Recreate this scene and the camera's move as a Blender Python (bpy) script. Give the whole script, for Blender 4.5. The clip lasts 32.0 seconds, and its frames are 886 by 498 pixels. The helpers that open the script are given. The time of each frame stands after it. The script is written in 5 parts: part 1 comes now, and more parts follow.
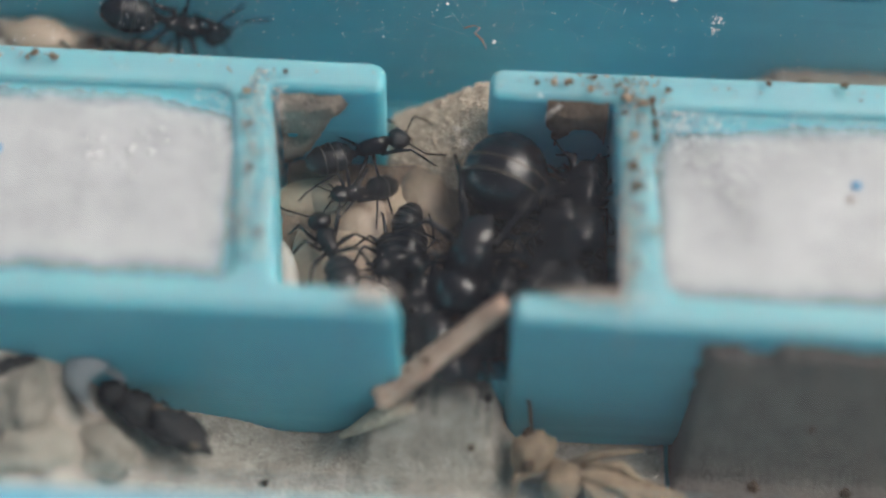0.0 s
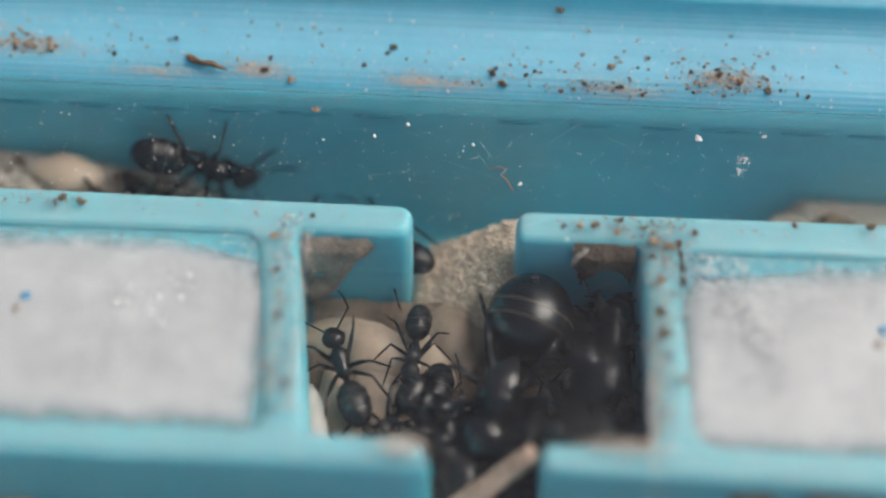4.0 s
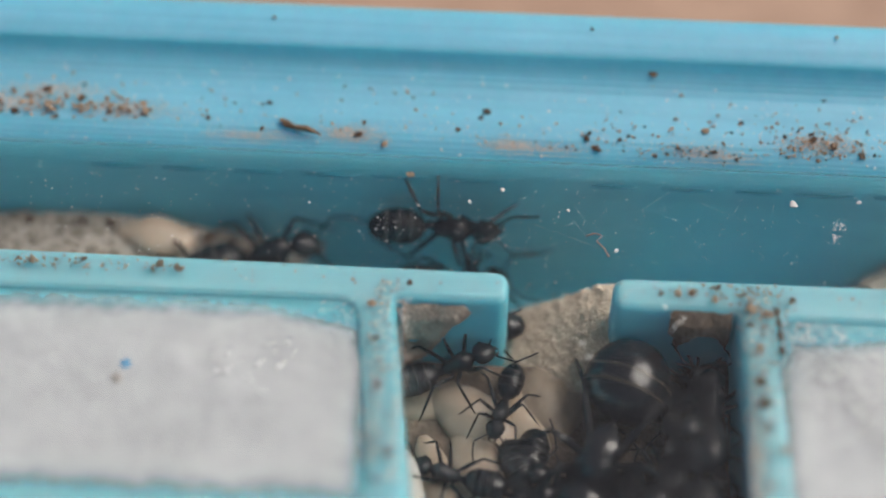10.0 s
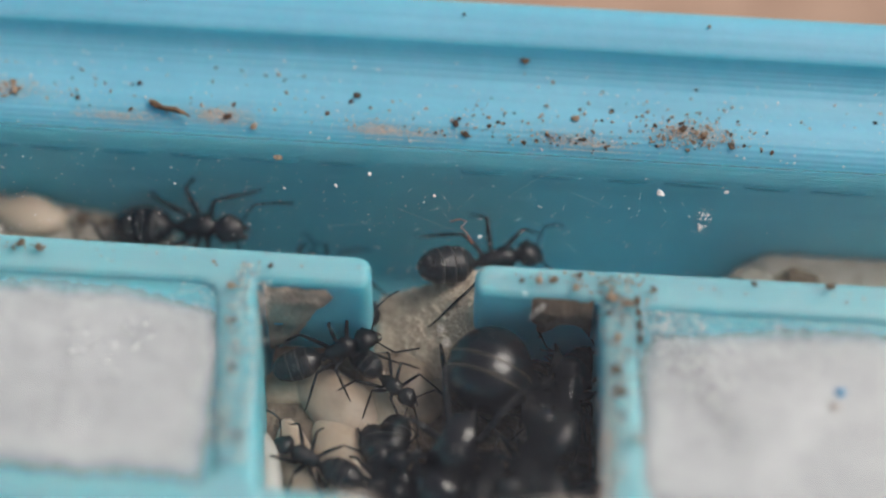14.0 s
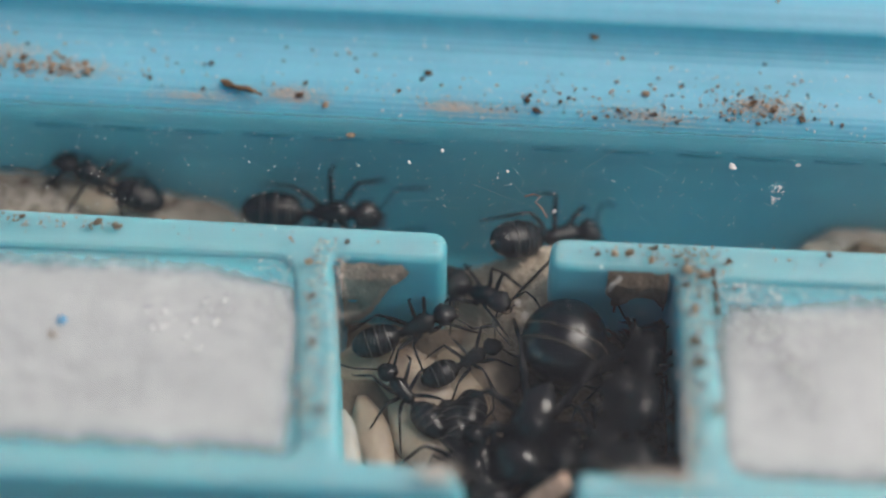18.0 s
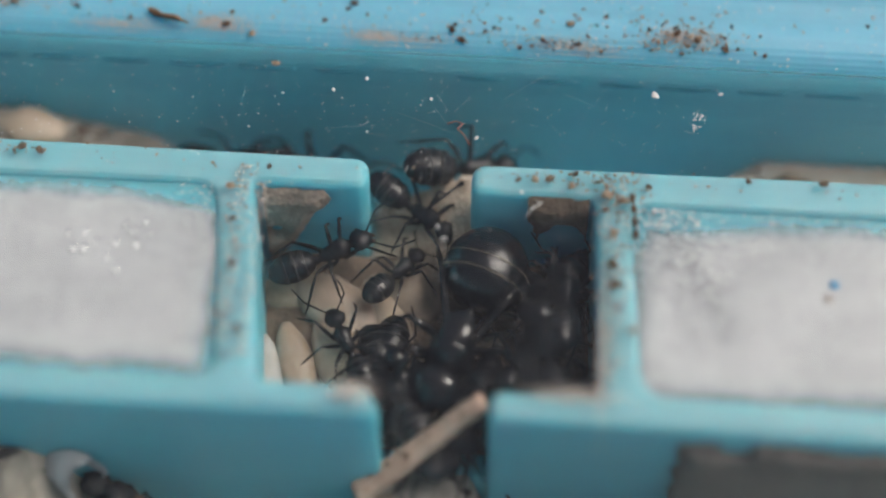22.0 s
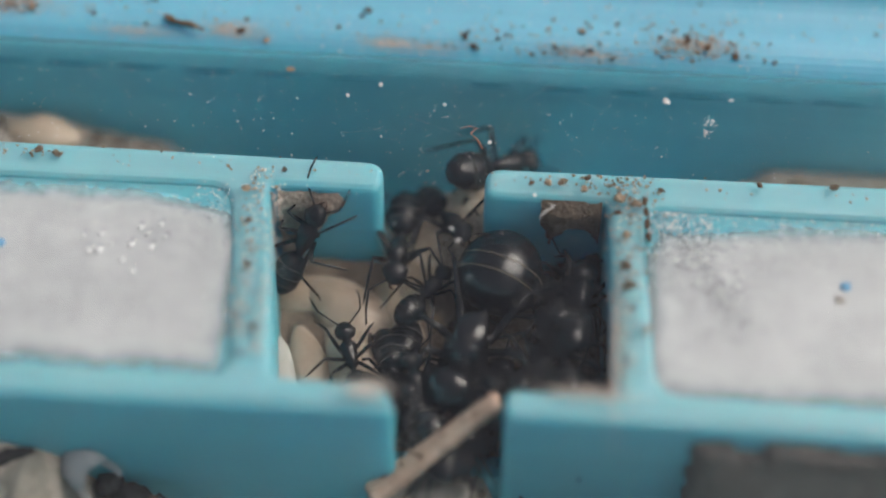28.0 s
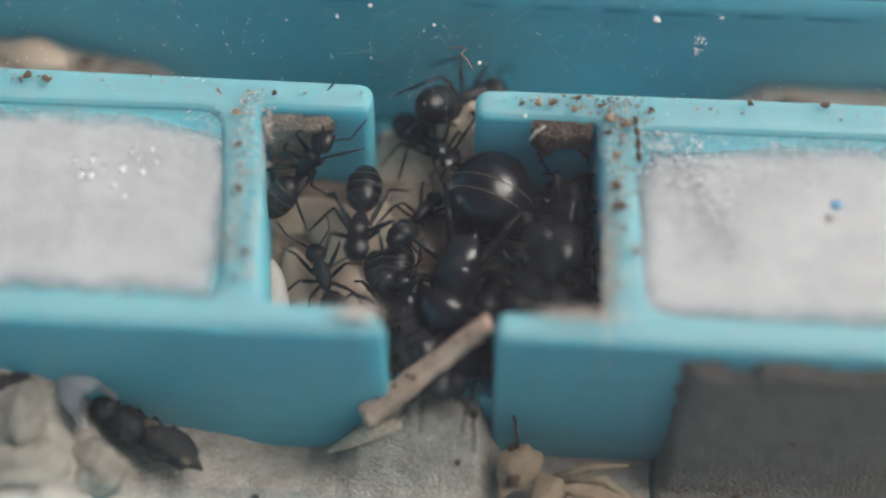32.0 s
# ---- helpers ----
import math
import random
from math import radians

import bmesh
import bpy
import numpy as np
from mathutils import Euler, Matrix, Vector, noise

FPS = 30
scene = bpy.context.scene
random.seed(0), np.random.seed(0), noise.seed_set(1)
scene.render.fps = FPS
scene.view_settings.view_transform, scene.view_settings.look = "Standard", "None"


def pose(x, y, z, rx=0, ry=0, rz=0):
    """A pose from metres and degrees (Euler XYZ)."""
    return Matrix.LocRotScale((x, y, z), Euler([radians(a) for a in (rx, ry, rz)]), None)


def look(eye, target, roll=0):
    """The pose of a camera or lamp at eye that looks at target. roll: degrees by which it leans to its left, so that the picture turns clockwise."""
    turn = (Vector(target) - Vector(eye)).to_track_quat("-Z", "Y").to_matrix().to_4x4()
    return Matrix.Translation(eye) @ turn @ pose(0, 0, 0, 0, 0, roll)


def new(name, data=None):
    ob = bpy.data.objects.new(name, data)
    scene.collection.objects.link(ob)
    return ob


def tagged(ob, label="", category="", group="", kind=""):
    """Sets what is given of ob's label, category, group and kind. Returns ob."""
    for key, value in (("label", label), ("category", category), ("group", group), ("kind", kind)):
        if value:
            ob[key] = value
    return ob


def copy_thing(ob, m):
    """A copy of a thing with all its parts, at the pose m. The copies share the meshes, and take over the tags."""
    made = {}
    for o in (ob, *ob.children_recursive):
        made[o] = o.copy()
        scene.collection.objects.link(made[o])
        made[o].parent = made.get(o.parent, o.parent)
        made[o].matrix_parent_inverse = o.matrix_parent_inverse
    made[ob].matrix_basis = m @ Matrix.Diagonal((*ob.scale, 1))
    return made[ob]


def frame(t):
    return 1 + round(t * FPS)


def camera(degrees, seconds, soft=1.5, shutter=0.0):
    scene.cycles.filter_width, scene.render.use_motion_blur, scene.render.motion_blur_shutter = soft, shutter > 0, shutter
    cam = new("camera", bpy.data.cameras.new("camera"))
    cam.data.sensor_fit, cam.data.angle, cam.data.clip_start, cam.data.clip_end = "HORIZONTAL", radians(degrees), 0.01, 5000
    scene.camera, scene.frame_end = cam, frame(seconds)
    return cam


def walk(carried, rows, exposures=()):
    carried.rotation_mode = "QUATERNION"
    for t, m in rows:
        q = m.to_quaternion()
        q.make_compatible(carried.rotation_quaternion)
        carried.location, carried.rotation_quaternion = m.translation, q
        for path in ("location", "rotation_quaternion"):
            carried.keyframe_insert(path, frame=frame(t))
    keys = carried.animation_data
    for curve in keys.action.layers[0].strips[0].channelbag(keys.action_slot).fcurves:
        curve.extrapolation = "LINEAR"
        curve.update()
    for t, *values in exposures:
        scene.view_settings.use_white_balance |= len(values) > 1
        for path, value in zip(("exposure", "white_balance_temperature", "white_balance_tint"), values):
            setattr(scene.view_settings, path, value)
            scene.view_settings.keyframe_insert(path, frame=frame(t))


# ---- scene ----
# Lengths below are in millimetres; MM turns them into metres.
MM = 0.001
cam = camera(25.98, 32.0, soft=2.1)
cam.data.dof.use_dof = True
cam.data.dof.focus_distance = 0.1066
cam.data.dof.aperture_fstop = 8.6
# seconds, x, y, z, pitch, roll, yaw
PATH = [
    (0, 6.40, -63.66, 91.63, -58.06, 1.14, 1.92),
    (0.5, 7.07, -64.07, 91.40, -57.77, 0.63, 2.61),
    (1, 6.90, -63.98, 91.43, -57.72, 0.48, 2.70),
    (1.5, 6.47, -64.22, 91.45, -57.37, 0.26, 3.04),
    (2, 5.89, -64.20, 91.22, -55.90, -0.13, 3.32),
    (2.5, 5.55, -62.61, 92.23, -55.67, -0.04, 3.08),
    (4.5, 4.65, -58.32, 95.54, -57.42, 0.51, 2.37),
    (5, 0.88, -57.95, 96.13, -57.33, 0.21, 2.75),
    (5.5, -2.61, -56.84, 96.93, -56.30, 0.29, 2.98),
    (6, -4.82, -58.37, 97.42, -55.84, -0.63, 4.30),
    (6.5, -4.77, -59.73, 96.39, -55.50, -0.88, 4.58),
    (7, -3.90, -56.77, 96.46, -56.61, -0.40, 3.45),
    (7.5, -3.22, -55.39, 96.94, -57.18, -0.71, 3.68),
    (8, -2.84, -54.94, 97.10, -57.51, -0.25, 3.14),
    (8.5, -2.77, -54.96, 96.73, -57.44, 0.09, 2.69),
    (9, -1.79, -55.84, 96.64, -57.15, -0.49, 3.51),
    (9.5, -0.62, -56.25, 96.61, -56.86, -0.43, 3.56),
    (10, 0.39, -56.15, 96.89, -56.98, -0.05, 3.10),
    (10.5, 1.39, -56.26, 96.92, -57.11, 0.55, 2.70),
    (11, 2.71, -56.48, 96.97, -56.98, 0.89, 2.49),
    (11.5, 4.40, -56.49, 97.00, -56.97, 0.83, 2.50),
    (12, 4.19, -56.61, 97.01, -57.12, 0.90, 2.21),
    (12.5, 5.63, -56.67, 96.73, -57.28, 0.66, 2.96),
    (13, 6.34, -56.25, 96.66, -57.20, 1.03, 2.84),
    (13.5, 7.95, -55.48, 96.64, -57.37, 0.93, 3.01),
    (15.5, 6.26, -57.05, 95.78, -56.90, 0.60, 3.29),
    (16, 3.56, -56.81, 96.27, -57.00, 0.36, 3.13),
    (16.5, 0.77, -56.32, 96.45, -56.95, 0.18, 2.96),
    (17, 1.87, -56.73, 96.40, -56.94, 0.28, 3.03),
    (17.5, 3.16, -56.99, 96.48, -57.01, 0.33, 3.10),
    (18, 3.87, -57.79, 95.87, -57.04, 0.27, 3.09),
    (18.5, 5.30, -58.27, 95.49, -57.04, 0.37, 3.18),
    (19, 6.11, -58.73, 95.57, -56.90, 0.43, 3.16),
    (19.5, 7.18, -58.43, 95.42, -56.95, 0.47, 3.26),
    (20, 8.14, -59.19, 95.10, -56.44, 0.39, 3.52),
    (20.5, 8.00, -58.81, 95.52, -57.06, 0.40, 3.23),
    (21, 8.19, -60.64, 94.06, -57.04, 0.32, 3.15),
    (21.5, 8.76, -61.52, 93.70, -56.93, 0.45, 3.23),
    (22, 8.52, -61.39, 93.96, -56.92, 0.44, 3.22),
    (22.5, 9.03, -61.49, 94.44, -57.05, 0.48, 3.21),
    (23, 9.24, -62.00, 94.34, -56.89, 0.43, 3.19),
    (23.5, 9.53, -62.59, 94.53, -56.85, 0.19, 3.02),
    (24, 8.74, -63.53, 94.17, -56.99, 0.16, 2.97),
    (24.5, 7.26, -64.49, 93.27, -57.09, -0.02, 2.82),
    (26.5, 7.87, -63.52, 93.84, -57.53, -0.30, 3.41),
    (27, 7.49, -63.53, 93.61, -56.84, 0.05, 3.39),
    (27.5, 7.23, -63.88, 93.31, -55.77, 0.75, 2.81),
    (28, 7.36, -64.19, 93.03, -55.32, 0.97, 2.68),
    (28.5, 7.47, -63.96, 93.24, -55.92, 0.69, 2.89),
    (29, 7.59, -63.54, 93.62, -56.61, 0.38, 3.14),
    (29.5, 7.66, -63.38, 93.76, -57.12, 0.34, 3.02),
    (30, 7.78, -63.71, 93.36, -57.35, 0.16, 2.99),
    (30.5, 7.73, -63.27, 94.05, -57.88, -0.04, 3.03),
    (31, 8.01, -63.53, 93.65, -58.03, -0.21, 3.10),
    (31.5, 7.54, -62.98, 94.07, -58.45, 0.30, 2.64),
    (32, 7.91, -63.32, 93.74, -58.25, 0.30, 2.75),
]
walk(cam, [(t, pose(x * MM, y * MM, z * MM, 90 + pitch, 0, yaw) @ pose(0, 0, 0, 0, 0, roll)) for t, x, y, z, pitch, roll, yaw in PATH],
     exposures=[(0.0, 0.1), (7.0, 0.1), (9.0, 0.02), (20.0, -0.03), (24.5, -0.03), (26.8, 0.08), (27.3, 0.08), (28.2, -0.02), (31.0, -0.02), (32.0, 0.07)])

# ---- light ----
world = bpy.data.worlds.new("sky")
scene.world = world
world.use_nodes = True
wn, wl = world.node_tree.nodes, world.node_tree.links
sky = wn.new("ShaderNodeTexSky")
sky.sky_type = "NISHITA"
sky.sun_disc = False
sky.sun_elevation = radians(56)
sky.sun_rotation = radians(72)
sky.air_density, sky.dust_density, sky.ozone_density = 0.8, 4.0, 0.4
wn["Background"].inputs["Strength"].default_value = 0.095
wl.new(sky.outputs[0], wn["Background"].inputs["Color"])
sun = new("sun", bpy.data.lights.new("sun", "SUN"))
sun.data.energy, sun.data.angle, sun.data.color = 2.2, radians(42), (1.0, 0.955, 0.90)
sun.matrix_world = look((0.53, 0.14, 0.83), (0, 0, 0))


# ---- materials ----
def material(name, low, high, rough=0.5, scale=1.0, detail=6.0, bump=0.0, bump_scale=None, metal=0.0, coat=0.0, sss=0.0, reach=0.001, fine=8.0, grain=0.35, vary=0.0, spec=0.5, bleed=(1.0, 0.8, 0.62)):
    """A surface that ranges from the colour low to high in patches of 1/scale mm, with grain on them."""
    m = bpy.data.materials.new(name)
    m.use_nodes = True
    n, l = m.node_tree.nodes, m.node_tree.links
    b = n["Principled BSDF"]
    co, mp = n.new("ShaderNodeTexCoord"), n.new("ShaderNodeMapping")
    mp.inputs["Scale"].default_value = (1000, 1000, 1000)
    l.new(co.outputs["Object"], mp.inputs["Vector"])
    big, small = n.new("ShaderNodeTexNoise"), n.new("ShaderNodeTexNoise")
    big.inputs["Scale"].default_value, big.inputs["Detail"].default_value = scale, detail
    small.inputs["Scale"].default_value, small.inputs["Detail"].default_value = scale * fine, 4.0
    mix, ramp = n.new("ShaderNodeMix"), n.new("ShaderNodeValToRGB")
    mix.data_type = "FLOAT"
    mix.inputs[0].default_value = grain
    for tex in (big, small):
        l.new(mp.outputs[0], tex.inputs["Vector"])
    l.new(big.outputs[0], mix.inputs[2])
    l.new(small.outputs[0], mix.inputs[3])
    ramp.color_ramp.elements[0].position, ramp.color_ramp.elements[1].position = 0.3, 0.72
    ramp.color_ramp.elements[0].color, ramp.color_ramp.elements[1].color = (*low, 1), (*high, 1)
    l.new(mix.outputs[0], ramp.inputs[0])
    colour = ramp.outputs[0]
    if vary:
        info, hsv, span = n.new("ShaderNodeObjectInfo"), n.new("ShaderNodeHueSaturation"), n.new("ShaderNodeMapRange")
        span.inputs[3].default_value, span.inputs[4].default_value = 1 - vary, 1 + vary
        l.new(info.outputs["Random"], span.inputs[0])
        l.new(span.outputs[0], hsv.inputs["Value"])
        l.new(colour, hsv.inputs["Color"])
        colour = hsv.outputs[0]
    l.new(colour, b.inputs["Base Color"])
    b.inputs["Roughness"].default_value, b.inputs["Metallic"].default_value = rough, metal
    b.inputs["Coat Weight"].default_value = coat
    b.inputs["Specular IOR Level"].default_value = spec
    if sss:
        b.inputs["Subsurface Weight"].default_value, b.inputs["Subsurface Scale"].default_value = sss, reach
        b.inputs["Subsurface Radius"].default_value = bleed
    if bump:
        relief, bp = n.new("ShaderNodeTexNoise"), n.new("ShaderNodeBump")
        relief.inputs["Scale"].default_value, relief.inputs["Detail"].default_value = bump_scale or scale * 6, 5.0
        bp.inputs["Strength"].default_value, bp.inputs["Distance"].default_value = bump, 0.0002
        l.new(mp.outputs[0], relief.inputs["Vector"])
        l.new(relief.outputs[0], bp.inputs["Height"])
        l.new(bp.outputs[0], b.inputs["Normal"])
    return m


def layered(m, step=0.16, strength=0.25):
    """Adds the fine level lines of a printed wall to a material's relief."""
    n, l = m.node_tree.nodes, m.node_tree.links
    b = n["Principled BSDF"]
    wave, bp, mp = n.new("ShaderNodeTexWave"), n.new("ShaderNodeBump"), n["Mapping"]
    wave.bands_direction = "Z"
    wave.inputs["Scale"].default_value, wave.inputs["Distortion"].default_value = 1 / step / 3.2, 0.6
    bp.inputs["Strength"].default_value, bp.inputs["Distance"].default_value = strength, 0.00008
    l.new(mp.outputs[0], wave.inputs["Vector"])
    l.new(wave.outputs[1], bp.inputs["Height"])
    if b.inputs["Normal"].links:
        l.new(b.inputs["Normal"].links[0].from_socket, bp.inputs["Normal"])
    along, streak, span, hsv = n.new("ShaderNodeMapping"), n.new("ShaderNodeTexNoise"), n.new("ShaderNodeMapRange"), n.new("ShaderNodeHueSaturation")
    along.inputs["Scale"].default_value = (45, 1500, 3600)
    streak.inputs["Scale"].default_value, streak.inputs["Detail"].default_value = 1.0, 5.0
    span.inputs[1].default_value, span.inputs[2].default_value, span.inputs[3].default_value, span.inputs[4].default_value = 0.3, 0.7, 0.92, 1.08
    l.new(n["Texture Coordinate"].outputs["Object"], along.inputs["Vector"])
    l.new(along.outputs[0], streak.inputs["Vector"])
    l.new(streak.outputs[0], span.inputs[0])
    l.new(span.outputs[0], hsv.inputs["Value"])
    l.new(b.inputs["Base Color"].links[0].from_socket, hsv.inputs["Color"])
    l.new(hsv.outputs[0], b.inputs["Base Color"])
    l.new(bp.outputs[0], b.inputs["Normal"])
    return m


PLASTIC = layered(material("cyan_plastic", (0.118, 0.475, 0.60), (0.174, 0.55, 0.665), 0.38, 0.12, bump=0.08, bump_scale=3, sss=0.75, reach=0.0023, bleed=(0.32, 1.0, 1.05)), 0.2, 0.2)


def overlaid(m, name, pale, share):
    """A copy of a material whose level faces are coloured paler in patches."""
    c = m.copy()
    c.name = name
    n, l = c.node_tree.nodes, c.node_tree.links
    b = n["Principled BSDF"]
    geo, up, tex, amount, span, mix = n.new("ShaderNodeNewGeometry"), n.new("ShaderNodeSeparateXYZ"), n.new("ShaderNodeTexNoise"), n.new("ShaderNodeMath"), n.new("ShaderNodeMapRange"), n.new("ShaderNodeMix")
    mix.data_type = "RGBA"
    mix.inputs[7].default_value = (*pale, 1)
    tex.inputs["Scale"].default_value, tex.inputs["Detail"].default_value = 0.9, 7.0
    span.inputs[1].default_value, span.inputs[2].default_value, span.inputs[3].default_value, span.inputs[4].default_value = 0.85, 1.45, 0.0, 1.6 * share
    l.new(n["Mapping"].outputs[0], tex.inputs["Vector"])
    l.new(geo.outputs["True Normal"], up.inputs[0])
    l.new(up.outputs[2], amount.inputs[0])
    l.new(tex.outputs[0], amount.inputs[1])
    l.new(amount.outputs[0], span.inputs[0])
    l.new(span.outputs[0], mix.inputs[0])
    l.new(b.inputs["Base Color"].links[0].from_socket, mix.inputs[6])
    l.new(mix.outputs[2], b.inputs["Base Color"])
    return c


# bluish sky reflection painted, along with scuffs, into the level faces
SKY_TINTED = overlaid(PLASTIC, "sky_tinted_cyan_plastic", (0.33, 0.49, 0.68), 0.17)
PALE_TOPS = overlaid(PLASTIC, "pale_topped_cyan_plastic", (0.42, 0.55, 0.58), 0.26)
COTTON = material("wet_cotton", (0.45, 0.465, 0.485), (0.62, 0.638, 0.658), 0.5, 0.32, bump=0.12, bump_scale=2.6, sss=0.8, grain=0.4, fine=5.0, bleed=(1.0, 1.0, 1.0))
PALE_SAND = material("pale_sand", (0.50, 0.40, 0.31), (0.86, 0.73, 0.59), 0.95, 0.9, bump=1.0, bump_scale=5, fine=4.0, grain=0.65)
# a darker grey tone of sand for the right of the front trough
DARK_SAND = material("dark_grey_sand", (0.115, 0.098, 0.089), (0.255, 0.224, 0.206), 0.9, 0.8, bump=1.0, bump_scale=5, fine=6.0, grain=0.6)
SAND = material("grey_sand", (0.26, 0.225, 0.193), (0.64, 0.57, 0.50), 0.95, 0.8, bump=1.0, bump_scale=5, fine=6.0, grain=0.5)
LITTER = material("chamber_litter", (0.09, 0.066, 0.05), (0.27, 0.205, 0.155), 0.95, 0.6, bump=1.0, bump_scale=4)
MUD = material("dried_mud", (0.24, 0.185, 0.15), (0.53, 0.43, 0.36), 0.95, 0.7, bump=1.0, bump_scale=4)
BLACK = material("black_chitin", (0.006, 0.006, 0.007), (0.016, 0.015, 0.015), 0.22, 2.0, bump=0.15, bump_scale=16, vary=0.3, spec=0.5, coat=0.2)
QUEEN = material("polished_black_chitin", (0.006, 0.006, 0.007), (0.014, 0.013, 0.013), 0.2, 2.0, bump=0.05, bump_scale=10, spec=0.6, coat=0.35)
QUEEN.node_tree.nodes["Principled BSDF"].inputs["Coat IOR"].default_value = 1.6
DULL = material("dull_dead_chitin", (0.008, 0.008, 0.009), (0.05, 0.045, 0.042), 0.6, 0.9, bump=1.0, bump_scale=3)
BROWN = material("brown_chitin", (0.03, 0.012, 0.006), (0.06, 0.03, 0.015), 0.35, 2.0, bump=0.1, bump_scale=12)
BAND = material("pale_membrane", (0.24, 0.19, 0.12), (0.44, 0.37, 0.26), 0.5, 2.0)
HAIRY = material("grey_haired_chitin", (0.06, 0.056, 0.052), (0.14, 0.13, 0.12), 0.6, 3.0, bump=0.6, bump_scale=14)
TAN_BROOD = material("tan_brood", (0.30, 0.225, 0.165), (0.54, 0.435, 0.335), 0.45, 0.5, bump=0.4, bump_scale=2, sss=0.4, vary=0.25)
BROOD = material("ivory_brood", (0.33, 0.25, 0.19), (0.51, 0.41, 0.33), 0.4, 0.45, bump=0.3, bump_scale=2, sss=0.5, vary=0.2)
CRUMB = material("soil_crumb", (0.09, 0.064, 0.043), (0.40, 0.295, 0.205), 0.95, 1.6, bump=0.8, bump_scale=9, vary=0.6)
DARK_CRUMB = material("dark_crumb", (0.045, 0.028, 0.018), (0.17, 0.10, 0.06), 0.9, 1.6, bump=0.8, bump_scale=9, vary=0.3)
BARK = material("bark", (0.09, 0.05, 0.03), (0.34, 0.21, 0.12), 0.9, 2.0, bump=1.0, bump_scale=6)
WOOD = material("weathered_splinter", (0.42, 0.25, 0.18), (0.88, 0.64, 0.51), 0.85, 0.6, bump=0.9, bump_scale=4, grain=0.5)
TABLE = material("pinkish_wood_table", (0.33, 0.20, 0.135), (0.53, 0.35, 0.245), 0.6, 0.22, bump=0.2, bump_scale=0.6)
HUSK = material("dull_husk", (0.17, 0.15, 0.12), (0.46, 0.42, 0.36), 0.7, 0.5, bump=0.9, bump_scale=2.5)
DUST = material("sandy_dust", (0.52, 0.43, 0.35), (0.74, 0.66, 0.57), 0.95, 3.0)
STRAW = material("straw_husk", (0.17, 0.115, 0.075), (0.46, 0.34, 0.23), 0.7, 0.6, bump=0.4, bump_scale=5)
CAST = material("translucent_shell", (0.30, 0.28, 0.25), (0.55, 0.53, 0.50), 0.35, 0.6, bump=0.3, bump_scale=2, sss=0.4)
SHELL = material("white_husk", (0.55, 0.55, 0.57), (0.78, 0.78, 0.80), 0.45, 0.7, bump=0.2, bump_scale=3)
PALE = material("pale_dust", (0.55, 0.50, 0.45), (0.8, 0.78, 0.74), 0.8, 3.0)
RED = material("red_fibre", (0.33, 0.13, 0.09), (0.48, 0.22, 0.15), 0.7, 2.0)
SCUFF = material("scuffed_plastic", (0.20, 0.44, 0.51), (0.32, 0.53, 0.58), 0.7, 2.0)
GAP = material("joint_gap", (0.03, 0.2, 0.27), (0.05, 0.27, 0.36), 1.0, 1.0, spec=0.0)


def clear(name, ior, rough=0.0, tint=(1, 1, 1)):
    m = bpy.data.materials.new(name)
    m.use_nodes = True
    b = m.node_tree.nodes["Principled BSDF"]
    b.inputs["Base Color"].default_value = (*tint, 1)
    b.inputs["Transmission Weight"].default_value, b.inputs["IOR"].default_value = 1.0, ior
    b.inputs["Roughness"].default_value = rough
    return m


GLASS = clear("cover_glass", 1.33, 0.0, (0.745, 0.75, 0.74))


def edge_fade(m):
    """Fades a wad's alpha by its distance from the edge, stored as thickness."""
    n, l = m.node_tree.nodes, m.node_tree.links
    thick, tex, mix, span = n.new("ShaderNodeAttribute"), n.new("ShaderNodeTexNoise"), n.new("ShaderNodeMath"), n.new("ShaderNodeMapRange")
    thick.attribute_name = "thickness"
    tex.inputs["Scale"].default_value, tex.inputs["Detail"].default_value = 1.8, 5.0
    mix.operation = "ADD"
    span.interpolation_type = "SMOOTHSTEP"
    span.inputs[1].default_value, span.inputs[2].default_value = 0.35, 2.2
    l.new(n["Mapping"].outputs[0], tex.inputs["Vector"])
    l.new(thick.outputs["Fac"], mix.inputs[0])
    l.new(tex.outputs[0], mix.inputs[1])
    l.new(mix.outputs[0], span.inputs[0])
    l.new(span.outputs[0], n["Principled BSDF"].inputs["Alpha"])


edge_fade(COTTON)


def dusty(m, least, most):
    """Lays uneven pale dust over a clear material, with veiling haze painted in."""
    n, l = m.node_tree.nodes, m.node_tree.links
    co, tex, span, haze, mix = n.new("ShaderNodeTexCoord"), n.new("ShaderNodeTexNoise"), n.new("ShaderNodeMapRange"), n.new("ShaderNodeBsdfDiffuse"), n.new("ShaderNodeMixShader")
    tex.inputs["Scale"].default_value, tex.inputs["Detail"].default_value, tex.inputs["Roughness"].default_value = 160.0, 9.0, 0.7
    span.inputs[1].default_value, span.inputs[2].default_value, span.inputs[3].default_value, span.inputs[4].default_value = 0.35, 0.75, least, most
    haze.inputs["Color"].default_value = (0.72, 0.71, 0.68, 1)
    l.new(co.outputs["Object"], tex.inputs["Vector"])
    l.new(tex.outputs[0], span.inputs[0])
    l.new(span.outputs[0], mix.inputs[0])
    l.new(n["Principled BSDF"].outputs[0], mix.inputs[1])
    l.new(haze.outputs[0], mix.inputs[2])
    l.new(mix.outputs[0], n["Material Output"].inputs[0])


